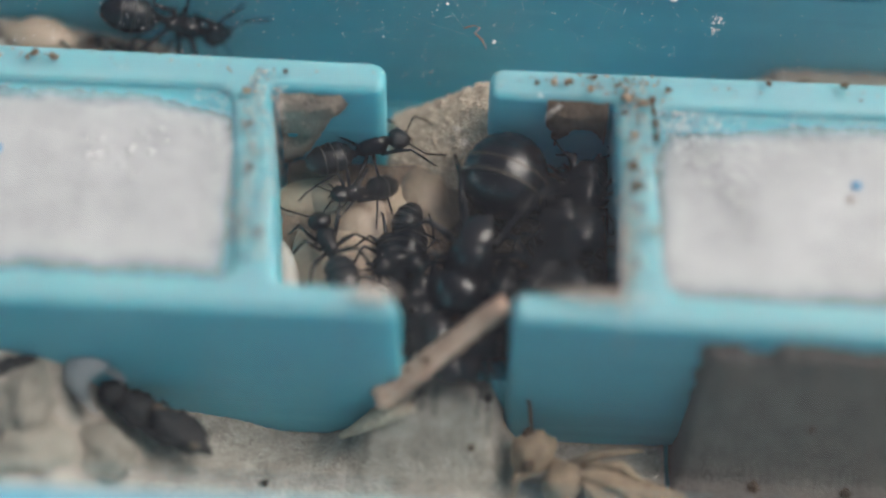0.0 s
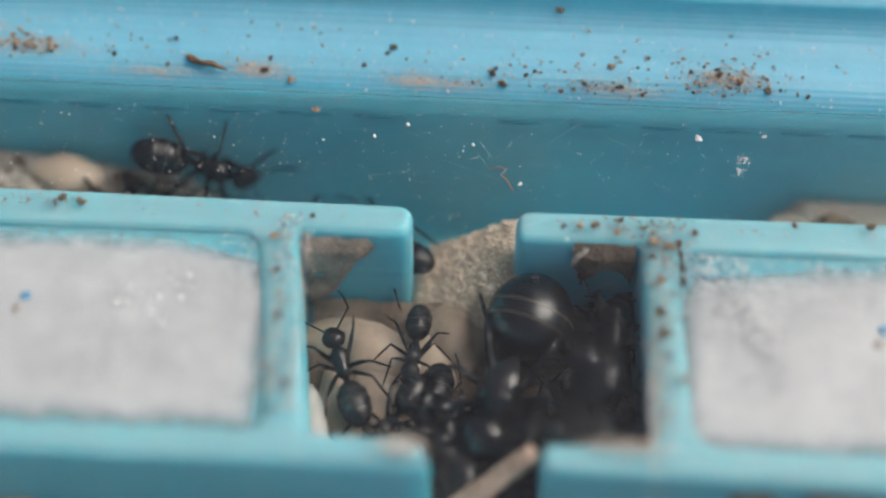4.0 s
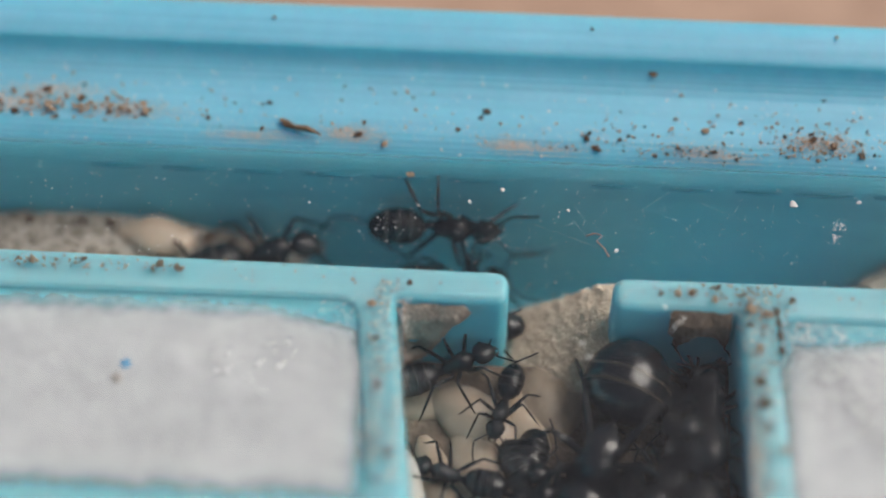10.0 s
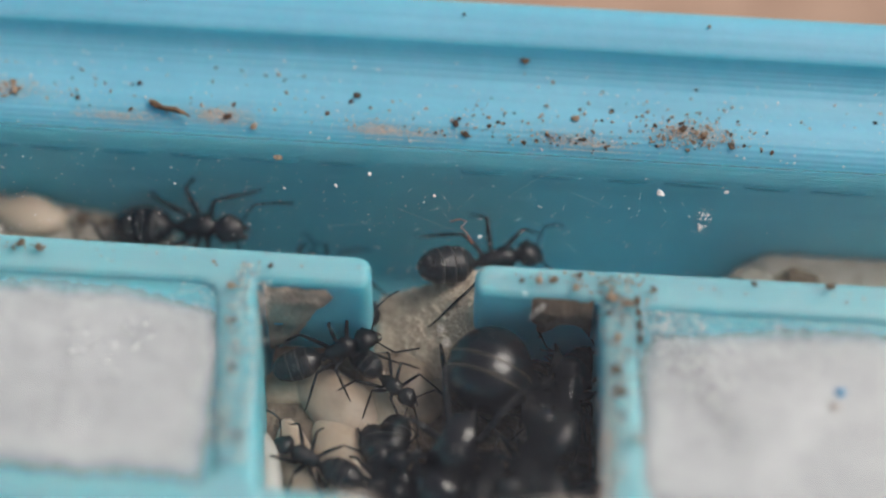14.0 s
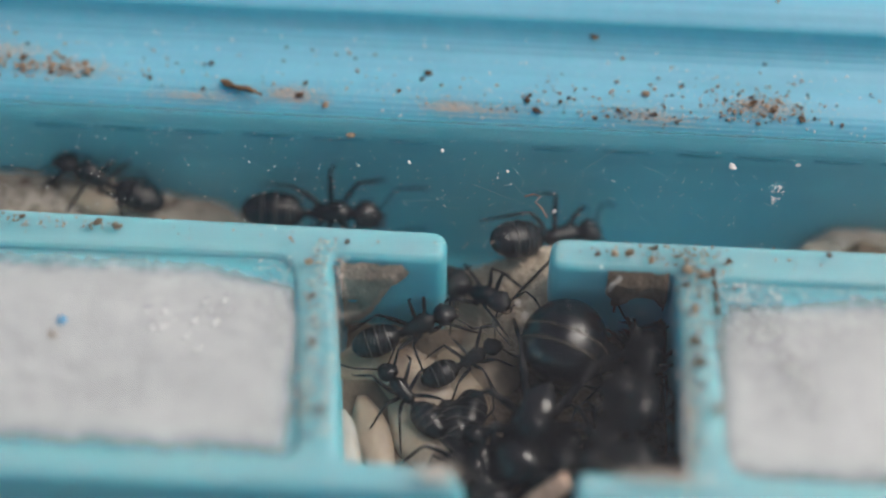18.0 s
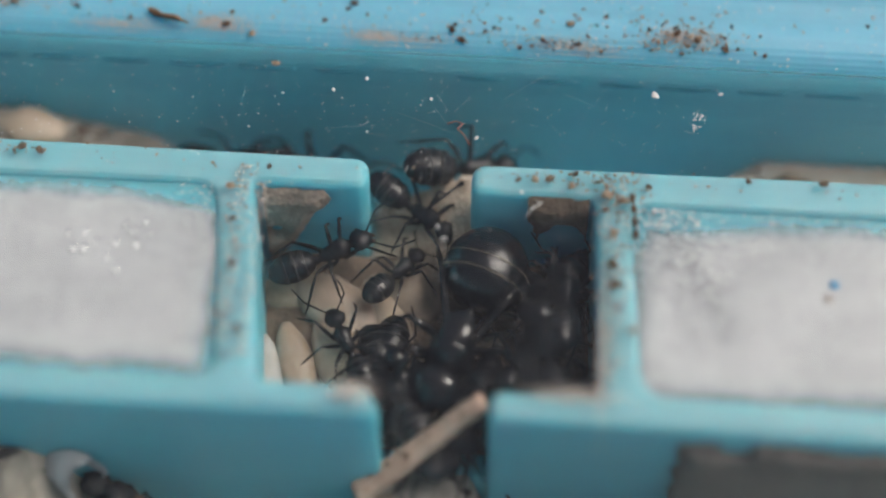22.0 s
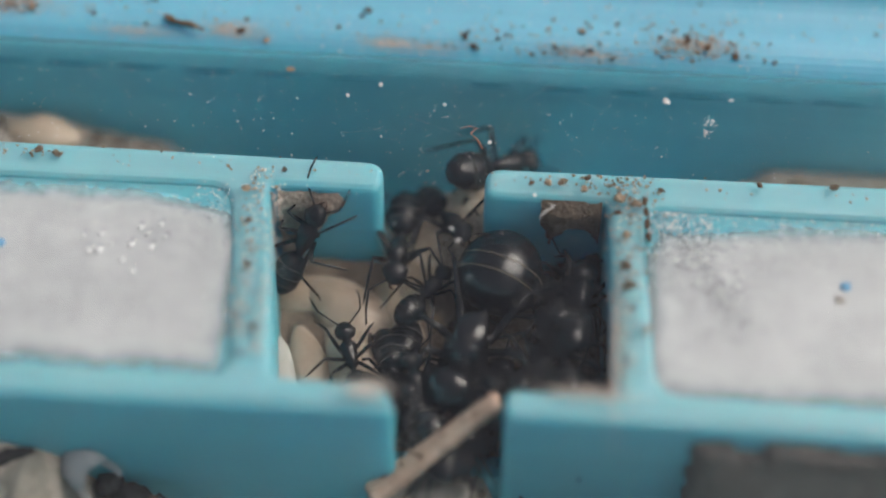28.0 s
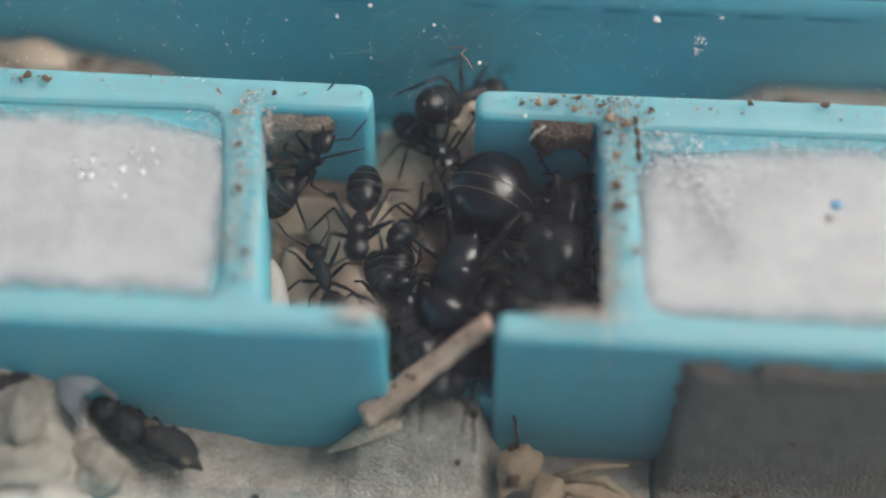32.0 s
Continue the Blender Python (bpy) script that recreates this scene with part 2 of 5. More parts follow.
# the diffuse white also paints a haze that lifts the blacks underneath
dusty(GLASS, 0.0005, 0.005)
WATER = clear("water", 1.33)
BUBBLE = clear("bubble", 1.36)
BUBBLE.node_tree.nodes["Principled BSDF"].inputs["Metallic"].default_value = 0.55
BUBBLE.node_tree.nodes["Principled BSDF"].inputs["Alpha"].default_value = 0.42
# glossy white: the bright glints of droplets are painted into this colour
GLINT = material("painted_glint_white", (0.75, 0.77, 0.79), (0.92, 0.93, 0.94), 0.08, 4.0, spec=1.0)
# the blue refraction of a clear droplet, painted as base colour
BLUE_DROP = material("blue_droplet", (0.10, 0.32, 0.55), (0.25, 0.5, 0.75), 0.15, 1.0)


# ---- making meshes ----
def empty(name, x=0, y=0, z=0, rz=0):
    ob = new(name)
    ob.empty_display_size = 0.001
    ob.matrix_basis = pose(x * MM, y * MM, z * MM, 0, 0, rz)
    return ob


def part(name, bm, mat, parent=None, label="", smooth=True, at=None):
    """Links a bmesh in millimetres as one mesh object, under a thing or a part if one is given."""
    me = bpy.data.meshes.new(name)
    bmesh.ops.scale(bm, vec=(MM, MM, MM), verts=bm.verts)
    bm.to_mesh(me)
    bm.free()
    for p in me.polygons:
        p.use_smooth = smooth
    me.materials.append(mat)
    ob = new(name, me)
    ob.parent = parent
    if at is not None:
        ob.matrix_basis = at
    if label:
        ob["label"] = label
    return ob


def spindle(profile, ry=1.0, rz=1.0, segs=16, bend=0.0):
    """A body of revolution along x: (x, radius) pairs, flattened by ry and rz, bent down by bend."""
    bm = bmesh.new()
    rings = []
    for x, r in profile:
        drop = bend * (x - profile[0][0]) ** 2
        rings.append([bm.verts.new((x, r * ry * math.cos(a), r * rz * math.sin(a) - drop)) for a in (2 * math.pi * k / segs for k in range(segs))])
    for a, b in zip(rings, rings[1:]):
        for k in range(segs):
            bm.faces.new((a[k], a[(k + 1) % segs], b[(k + 1) % segs], b[k]))
    bm.faces.new(rings[0][::-1])
    bm.faces.new(rings[-1])
    bmesh.ops.recalc_face_normals(bm, faces=bm.faces)
    return bm


def tube(points, radii, segs=7):
    """A tapered tube through points."""
    bm = bmesh.new()
    pts = [Vector(p) for p in points]
    rings = []
    for i, p in enumerate(pts):
        d = (pts[min(i + 1, len(pts) - 1)] - pts[max(i - 1, 0)]).normalized()
        u = d.orthogonal().normalized()
        if rings:
            u = (side - d * side.dot(d)).normalized()
        side = u
        v = d.cross(u)
        r = radii[i] if isinstance(radii, (list, tuple)) else radii
        rings.append([bm.verts.new(p + r * (math.cos(a) * u + math.sin(a) * v)) for a in (2 * math.pi * k / segs for k in range(segs))])
    for a, b in zip(rings, rings[1:]):
        for k in range(segs):
            bm.faces.new((a[k], a[(k + 1) % segs], b[(k + 1) % segs], b[k]))
    bm.faces.new(rings[0][::-1])
    bm.faces.new(rings[-1])
    bmesh.ops.recalc_face_normals(bm, faces=bm.faces)
    return bm


def rounded(points):
    """A closed outline from (x, y, radius of that corner)."""
    out = []
    for i, (x, y, r) in enumerate(points):
        p = Vector((x, y))
        if r <= 0:
            out.append(p)
            continue
        a, b = Vector(points[i - 1][:2]), Vector(points[(i + 1) % len(points)][:2])
        da, db = (a - p).normalized(), (b - p).normalized()
        for k in range(7):
            s = k / 6
            out.append((p + da * r) * (1 - s) ** 2 + 2 * p * s * (1 - s) + (p + db * r) * s**2)
    return out


def prism(name, outlines, z0, z1, bevel, mat, parent=None, label=""):
    """An upright solid over outlines (the first outer, the others holes), with rounded edges."""
    cu = bpy.data.curves.new(name, "CURVE")
    cu.dimensions, cu.fill_mode = "2D", "BOTH"
    for outline in outlines:
        sp = cu.splines.new("POLY")
        sp.points.add(len(outline) - 1)
        for q, p in zip(sp.points, outline):
            q.co = (p[0], p[1], 0, 1)
        sp.use_cyclic_u = True
    cu.extrude = (z1 - z0) / 2 - bevel
    cu.bevel_depth, cu.bevel_resolution, cu.offset = bevel, 3, -bevel
    tmp = new(name, cu)
    bpy.context.view_layer.update()
    me = bpy.data.meshes.new_from_object(tmp.evaluated_get(bpy.context.evaluated_depsgraph_get()))
    bpy.data.objects.remove(tmp)
    me.transform(Matrix.Scale(MM, 4) @ Matrix.Translation((0, 0, (z0 + z1) / 2)))
    me.materials.clear()
    me.materials.append(mat)
    for p in me.polygons:
        p.use_smooth = abs(p.normal.z) < 0.97
    ob = new(name, me)
    ob.parent = parent
    if label:
        ob["label"] = label
    return ob


def ground(name, x0, x1, y0, y1, step, height, mat, keep=None):
    """A sheet over a rectangle with the given height function; cells where keep is false are left out."""
    nx, ny = int((x1 - x0) / step) + 1, int((y1 - y0) / step) + 1
    verts = [(x0 + i * step, y0 + j * step, height(x0 + i * step, y0 + j * step)) for j in range(ny) for i in range(nx)]
    faces = []
    for j in range(ny - 1):
        for i in range(nx - 1):
            q = (j * nx + i, j * nx + i + 1, (j + 1) * nx + i + 1, (j + 1) * nx + i)
            if keep is None or any(keep(*verts[k]) for k in q):
                faces.append(q)
    me = bpy.data.meshes.new(name)
    me.from_pydata([(x * MM, y * MM, z * MM) for x, y, z in verts], [], faces)
    loose = bmesh.new()
    loose.from_mesh(me)
    bmesh.ops.delete(loose, geom=[v for v in loose.verts if not v.link_faces], context="VERTS")
    loose.to_mesh(me)
    loose.free()
    for p in me.polygons:
        p.use_smooth = True
    me.materials.append(mat)
    return new(name, me)


def rough(x, y, s=1.0, seed=0.0):
    return noise.noise((x * s, y * s, seed)) + 0.5 * noise.noise((x * s * 2.3, y * s * 2.3, seed + 5)) + 0.25 * noise.noise((x * s * 5.1, y * s * 5.1, seed + 9))


def smooth_step(a, b, v):
    s = min(max((v - a) / (b - a), 0.0), 1.0)
    return s * s * (3 - 2 * s)


# ---- the tray and the nest block ----
X0, X1 = -52.0, 61.0
tray = tagged(empty("nest_tray", 4, 0, 0), "open cyan printed plastic tray with a dirty ledge on a table", "tray")


def rail(name, profile, x0, x1, parent, label=""):
    """A bar with a (y, z) profile along x."""
    bm = bmesh.new()
    n = 24
    rows = [[bm.verts.new((x0 + (x1 - x0) * k / n - 4, y, z)) for y, z in profile] for k in range(n + 1)]
    for a, b in zip(rows, rows[1:]):
        for k in range(len(profile)):
            j = (k + 1) % len(profile)
            bm.faces.new((a[k], a[j], b[j], b[k]))
    bm.faces.new(rows[0][::-1])
    bm.faces.new(rows[-1])
    bmesh.ops.recalc_face_normals(bm, faces=bm.faces)
    ob = part(name, bm, SKY_TINTED, parent, label)
    for p in ob.data.polygons:
        p.use_smooth = abs(p.normal.x) < 0.9
    return ob


def side_profile(inner, sign):
    """Wall, rounded lip, debris ledge and raised rim, outward from the inner wall."""
    pts = [(0, -5.9), (0, 7.0), (0.12, 7.5), (0.4, 8.1), (0.9, 8.7), (1.6, 9.16), (2.5, 9.38), (3.2, 9.42), (3.9, 9.48), (4.5, 9.62), (5.0, 9.85), (5.4, 10.15), (5.7, 10.5), (5.88, 10.9), (5.95, 11.2),
           (6.05, 11.32), (6.9, 11.55), (7.9, 11.86), (8.4, 11.84), (8.7, 11.6), (8.8, 11.2), (8.8, -7.8), (0, -7.8)]
    return [(inner + sign * d, z) for d, z in pts]


BACK, FRONT = 6.9, -25.6
rail("back_wall", side_profile(BACK, 1), X0, X1, tray, "cyan plastic wall with a ledge and raised rim")
rail("front_wall", side_profile(FRONT, -1), X0, X1, tray, "cyan plastic wall with a ledge and raised rim")
prism("base", [[(X0 - 4, -14.9), (X1 - 4, -14.9), (X1 - 4, 0.9), (X0 - 4, 0.9)]], -7.8, 0.0, 0.05, PLASTIC, tray)
prism("trough_floor", [[(X0 - 4, 0.904), (X1 - 4, 0.904), (X1 - 4, BACK - 0.003), (X0 - 4, BACK - 0.003)]], -7.8, -5.2, 0.05, PLASTIC, tray)
prism("trough_floor", [[(X0 - 4, FRONT + 0.003), (X1 - 4, FRONT + 0.003), (X1 - 4, -14.904), (X0 - 4, -14.904)]], -7.8, -5.8, 0.05, PLASTIC, tray)
for x, s in ((X0, -1), (X1, 1)):
    prism("end_wall", [[(x - 4, FRONT - 9.3), (x + s * 9 - 4, FRONT - 9.3), (x + s * 9 - 4, BACK + 9.3), (x - 4, BACK + 9.3)]], -7.8, 10.5, 0.4, PLASTIC, tray)

# the dark broken joint line along the back wall
for k in range(26):
    x = X0 + 6 + k * 4.05 + random.uniform(-0.3, 0.3)
    w = random.uniform(1.3, 1.7)
    bm = tube([(x - w - 4, BACK - 0.01, 6.95), (x - 4, BACK - 0.02, 6.93), (x + w - 4, BACK - 0.01, 6.95)], [0.05, random.uniform(0.08, 0.13), 0.04], 6)
    if k in (5, 12, 19):
        bm.free()
        continue
    part("joint_gap", bm, GAP, tray, "dark gap under the lip" if k == 0 else "")

# pale scuffs along the layers of the back wall
for k in range(34):
    x, z = random.uniform(-30, 12), random.uniform(-1.0, 5.6)
    w = random.uniform(0.3, 1.3)
    part("scuff", tube([(x - w - 4, BACK - 0.004, z), (x - 4, BACK - 0.006, z + random.uniform(-0.04, 0.04)), (x + w - 4, BACK - 0.004, z)], [0.012, random.uniform(0.02, 0.045), 0.012], 5), SCUFF, tray)

TOP = 8.0
block = tagged(empty("nest_block", 0, 0, 0), "cyan printed nest block with two water cells and a chamber", "nest block")
LC = rounded([(-29.6, -2.2, 2.4), (-7.3, -2.0, 1.3), (-6.0, -13.9, 1.3), (-28.6, -14.0, 2.4)])
RC = rounded([(15.4, -2.1, 1.2), (38.5, -2.0, 2.4), (38.0, -13.9, 2.4), (16.2, -13.6, 1.4)])
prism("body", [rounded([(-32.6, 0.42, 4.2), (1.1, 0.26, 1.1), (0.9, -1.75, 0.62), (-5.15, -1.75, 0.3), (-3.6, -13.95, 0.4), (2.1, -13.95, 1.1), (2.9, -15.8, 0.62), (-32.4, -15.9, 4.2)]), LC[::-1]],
      -5.796, TOP, 0.55, PALE_TOPS, block)
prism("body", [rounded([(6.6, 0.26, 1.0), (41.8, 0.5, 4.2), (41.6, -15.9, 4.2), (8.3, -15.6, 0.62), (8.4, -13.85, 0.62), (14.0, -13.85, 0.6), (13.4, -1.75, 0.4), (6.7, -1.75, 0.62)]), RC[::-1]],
      -5.796, TOP, 0.55, PALE_TOPS, block)

# added backing close under the glass, to keep shade off the cotton's edges
prism("cell_floor", [rounded([(-29.9, -1.9, 2.4), (-7.0, -1.7, 1.3), (-5.7, -14.2, 1.3), (-28.9, -14.3, 2.4)])], 0.004, 7.62, 0.05, PLASTIC, block)
prism("cell_floor", [rounded([(15.1, -1.8, 1.2), (38.8, -1.7, 2.4), (38.3, -14.2, 2.4), (15.9, -13.9, 1.4)])], 0.004, 7.62, 0.05, PLASTIC, block)
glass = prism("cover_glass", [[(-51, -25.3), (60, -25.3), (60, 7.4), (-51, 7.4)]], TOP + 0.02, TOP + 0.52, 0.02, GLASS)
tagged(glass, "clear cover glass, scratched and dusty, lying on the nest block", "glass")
glass.visible_shadow = False

table = prism("table_top", [[(-700, -500), (700, -500), (700, 500), (-700, 500)]], -26.0, -7.804, 1.0, TABLE)
tagged(table, "pinkish brown wooden table top under the tray", "table", kind="structure")
table.name = "floor"


# ---- cotton in the water cells ----
def cotton(x0, x1, seed, hollow, wide):
    """A wad pressed up to the glass whose alpha fades at the cell's edges, most of all in the corner at hollow."""
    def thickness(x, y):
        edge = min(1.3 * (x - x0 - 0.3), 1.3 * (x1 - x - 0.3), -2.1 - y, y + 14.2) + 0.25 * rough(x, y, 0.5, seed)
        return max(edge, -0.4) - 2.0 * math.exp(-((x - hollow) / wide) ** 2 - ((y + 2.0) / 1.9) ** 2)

    def top(x, y):
        return 7.66 + 0.16 * smooth_step(-0.5, 2.0, thickness(x, y)) + 0.07 * rough(x, y, 0.3, seed + 3) + 0.03 * rough(x, y * 2.2, 0.8, seed)
    ob = ground("cotton_wad", x0, x1, -14.3, -1.7, 0.22, top, COTTON)
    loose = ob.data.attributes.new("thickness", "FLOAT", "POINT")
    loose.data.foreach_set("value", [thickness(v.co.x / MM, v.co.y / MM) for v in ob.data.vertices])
    return tagged(ob, "white wet cotton wad filling a water cell", "cotton")


cotton(-30.0, -5.8, 1.0, -7.4, 2.4)
cotton(15.0, 38.8, 14.0, 16.5, 4.6)


# ---- sand ----
AT_WALL = [(-60, 2.8), (-18.5, 2.6), (-15.6, 1.6), (-13.1, -2.0), (-10.2, -3.3), (-7.0, -4.0), (-4.0, -5.4), (-2.1, -5.8), (-0.2, -4.6), (1.1, -2.0), (2.9, -0.6), (5.0, 0.2), (7.4, -0.1), (8.5, -4.0), (9.2, -5.3), (12.0, -5.6), (17.9, -5.0), (18.2, 4.4), (19.5, 5.7), (60, 5.7)]
AWAY = [(-60, 0.6), (-15.0, 0.4), (-11.0, -2.4), (-6.0, -3.8), (0.0, -4.0), (5.0, -3.2), (9.0, -4.4), (17.0, -4.4), (19.5, -4.0), (60, -3.8)]


def front_sand(x, y):
    near, far = (float(np.interp(x, *zip(*table))) for table in (AT_WALL, AWAY))
    s = smooth_step(-15.9, -18.4 if x > 17.6 else -20.0, y)
    return near * (1 - s) + far * s + 0.16 * rough(x, y, 1.1, 7) + 0.09 * rough(x, y, 3.6, 8)


sand = ground("sand", -50, 17.54, -25.5, -9.0, 0.22, front_sand, SAND, keep=lambda x, y, z: (y < -15.5 or 3.0 < x < 8.2) and (y < -14.9 or z > -0.3))
darker = ground("sand", 17.54, 56, -25.5, -15.4, 0.2, front_sand, DARK_SAND)
tagged(darker, "dark grey sand heaped against the nest block", "sand", kind="stuff")
tagged(sand, "grey sand spilled along the front trough", "sand", kind="stuff")


def back_sand(x, y):
    heap = (2.7 * smooth_step(-10.0, -24.0, x) - 1.0 * smooth_step(-25, -34, x)) * (0.72 + 0.28 * smooth_step(-0.5, 2.5, 7.6 - y)) - 6.0 * smooth_step(-13.5, -8.0, x)
    right = 0.7 - 6.7 * smooth_step(24.0, 19.0, x)
    top = 0.5 + 4.0 * min(max((x - 0.9) / 5.6, 0.0), 1.0)
    ramp = -6.0 + (6.0 + top * smooth_step(-5.0, -0.5, y)) * smooth_step(4.6, 1.8, y) * smooth_step(-0.6, 1.2, x) * smooth_step(9.4, 7.2, x)
    return max(heap, right, ramp) + 0.16 * rough(x, y, 1.2, 17) + 0.13 * rough(x, y, 3.6, 8) - 0.15


bsand = ground("sand", -50, 58, -5.5, 6.8, 0.2, back_sand, SAND, keep=lambda x, y, z: z > -5.2 and y > 0.3 and not -2.0 <= x <= 11.0)
tagged(bsand, "grey brown sand heaped along the back trough", "sand", kind="stuff")
ramp = ground("sand", -2.0, 11.0, -5.5, 6.8, 0.2, back_sand, PALE_SAND, keep=lambda x, y, z: (z > -5.2 and y > 0.3) or (z > -0.12 and 1.0 <= x <= 6.6))
tagged(ramp, "pale beige sand ramp leading through the doorway", "sand", kind="stuff")


def chamber_floor(x, y):
    return 0.55 + 0.3 * rough(x, y, 0.5, 21) + 0.12 * rough(x, y, 2.0, 3) + 0.6 * smooth_step(-5, -1.8, y)


litter = ground("chamber_litter", -4.6, 13.8, -13.9, -1.8, 0.3, chamber_floor, LITTER)
tagged(litter, "brown crumbly litter covering the nest chamber floor", "litter", kind="stuff")


# ---- ants ----
HIPS = {}


def ant(name, size, queen=False, seed=0, tilt=0.0, gait=0.0):
    """An ant with its head towards +x, standing on z = 0; size: length in mm."""
    rnd = random.Random(seed)
    k = size / 7.6
    a = empty(name)
    skin = QUEEN if queen else BLACK
    S = lambda *v: tuple(k * c for c in v)  # noqa: E731
    # gaster: overlapping segments, each ending in a fine step
    L, R = (2.96, 1.5) if queen else (3.08, 1.02)
    root = (-1.15, 0, 1.25) if queen else (-0.97, 0, 1.25)

    def girth(u):
        return R * math.sqrt(max(1 - abs(2 * u ** (0.84 if queen else 0.93) - 1) ** 2.15, 0.0))
    prof = []
    for i in range(41):
        u = i / 40
        prof.append((-k * L * u, k * max(girth(u) * (1 - (0.012 * ((u * 2.0) % 1) if queen else 0.05 * ((u * 4.6) % 1))), 0.03)))
    hang = pose(*(c * MM for c in S(*root)), 0, 6 + tilt, 0)
    part("gaster", spindle(prof[::-1], 1.0, 0.92, 22), skin, a, "glossy black banded abdomen", at=hang)
    for u in ((0.32, 0.5) if queen else (0.24, 0.45, 0.66)):
        r = k * girth(u) * 1.004
        ring = [(-k * L * u, r * math.cos(w), 0.92 * r * math.sin(w)) for w in (2 * math.pi * j / 20 for j in range(21))]
        part("segment_edge", tube(ring, (0.011 if queen else 0.026) * k, 5), BAND if queen else HAIRY, a, at=hang)
    part("petiole", spindle([(-0.32 * k, 0.12 * k), (-0.2 * k, 0.2 * k), (-0.05 * k, 0.34 * k), (0.1 * k, 0.24 * k), (0.3 * k, 0.14 * k)], 0.8, 1.15, 10), skin, a, at=pose(*(c * MM for c in S(-0.85, 0, 1.05))))
    w, hw = (1.5, 1.25) if queen else (1.16, 1.06)
    part("thorax", spindle([(-1.0 * k, 0.12 * k), (-0.85 * k, 0.36 * k), (-0.55 * k, 0.5 * k), (-0.2 * k, 0.47 * k * w), (0.05 * k, 0.5 * k * w), (0.4 * k, 0.6 * k * w), (0.75 * k, 0.55 * k * w), (1.0 * k, 0.38 * k), (1.18 * k, 0.2 * k)],
                           0.92, 1.0, 16), skin, a, at=pose(*(c * MM for c in S(0.25, 0, 1.2)), 0, -4, 0))
    hp = pose(*(c * MM for c in S(1.55, 0, 1.42)), 0, 22, rnd.uniform(-14, 14))
    head = part("head", spindle([(-0.18 * k, 0.1 * k), (-0.1 * k, 0.36 * k * hw), (0.1 * k, 0.6 * k * hw), (0.4 * k, 0.70 * k * hw), (0.75 * k, 0.62 * k * hw), (1.05 * k, 0.48 * k * hw), (1.22 * k, 0.34 * k), (1.3 * k, 0.1 * k)], 1.0, 0.72, 18), skin, a, "", at=hp)
    for sd in (1, -1):
        bm = bmesh.new()
        bmesh.ops.create_icosphere(bm, subdivisions=2, radius=0.14 * k)
        part("eye", bm, skin, head, at=pose(0.45 * k * MM, sd * 0.6 * k * MM, 0.2 * k * MM))
        part("mandible", tube([S(1.1, 0.26 * sd, -0.06), S(1.4, 0.24 * sd, -0.1), S(1.55, 0.05 * sd, -0.12)], [0.12 * k, 0.1 * k, 0.03 * k], 6), BROWN, head)
        el = (rnd.uniform(1.5, 1.9), rnd.uniform(1.2, 1.7), rnd.uniform(0.2, 0.7))
        tip = (el[0] + rnd.uniform(1.4, 2.2), el[1] + rnd.uniform(-0.3, 0.7), el[2] + rnd.uniform(-0.7, 0.5))
        mid = tuple((p + q) / 2 + o for p, q, o in zip(el, tip, (0.1, 0.1, 0.12)))
        feeler = part("antenna", tube([S(0.95, 0.3 * sd, 0.12), S(el[0], sd * el[1], el[2]), S(el[0] + 0.06, sd * (el[1] + 0.05), el[2] - 0.02), S(mid[0], sd * mid[1], mid[2]), S(tip[0], sd * tip[1], tip[2])],
                             [0.055 * k, 0.065 * k, 0.06 * k, 0.068 * k, 0.055 * k], 6), skin, head)
        HIPS[feeler.name] = [c * MM for c in S(0.95, 0.3 * sd, 0.12)]
    for i, (hx, kx, ky, fx, fy) in enumerate(((0.75, 1.7, 1.35, 3.1, 1.9), (0.2, 0.2, 1.65, 0.4, 3.1), (-0.25, -1.5, 1.5, -3.5, 2.5))):
        for sd in (1, -1):
            j = rnd.uniform(-0.25, 0.25)
            sw = gait * (1 if (i + (sd > 0)) % 2 else -1) * 0.5
            kn = (kx + j + sw * 0.6, sd * (ky + j), 2.0 + rnd.uniform(-0.1, 0.25))
            ft = (fx + j + sw, sd * (fy + j), 0.05)
            an = (ft[0] * 0.8 + kn[0] * 0.2, ft[1] * 0.82 + kn[1] * 0.18, 0.35)
            leg = part("leg", tube([S(hx, 0.3 * sd, 0.95), S(hx * 1.05, 0.52 * sd, 0.8), S((hx + kn[0]) / 2, (0.52 * sd + kn[1]) / 2, 1.5), S(*kn)], [0.15 * k, 0.14 * k, 0.15 * k, 0.09 * k], 7), BLACK, a)
            mid = tuple((p + q) / 2 for p, q in zip(kn, an))
            part("shin", tube([S(kn[0], kn[1], kn[2] + 0.02), S(mid[0], mid[1], mid[2] + 0.05), S(*an), S(ft[0] * 0.5 + an[0] * 0.5, ft[1] * 0.5 + an[1] * 0.5, 0.16), S(*ft)], [0.075 * k, 0.095 * k, 0.065 * k, 0.048 * k, 0.032 * k], 6), BLACK, leg)
            HIPS[leg.name] = [c * MM for c in S(hx, 0.4 * sd, 0.9)]
    if queen:
        part("scutellum", spindle([(-0.75 * k, 0.05 * k), (-0.55 * k, 0.4 * k), (0, 0.56 * k), (0.5 * k, 0.42 * k), (0.75 * k, 0.05 * k)], 1.1, 0.45, 16), skin, a, at=pose(*(c * MM for c in S(0.15, 0, 1.95))))
    return a


LOOK = "glossy black worker ant with slender dark legs"
GROUP = "worker ants of the colony"


def worker(size, seed, label=LOOK):
    return tagged(ant("worker_ant", size, seed=seed, gait=(-1) ** seed), label, "ant", GROUP)


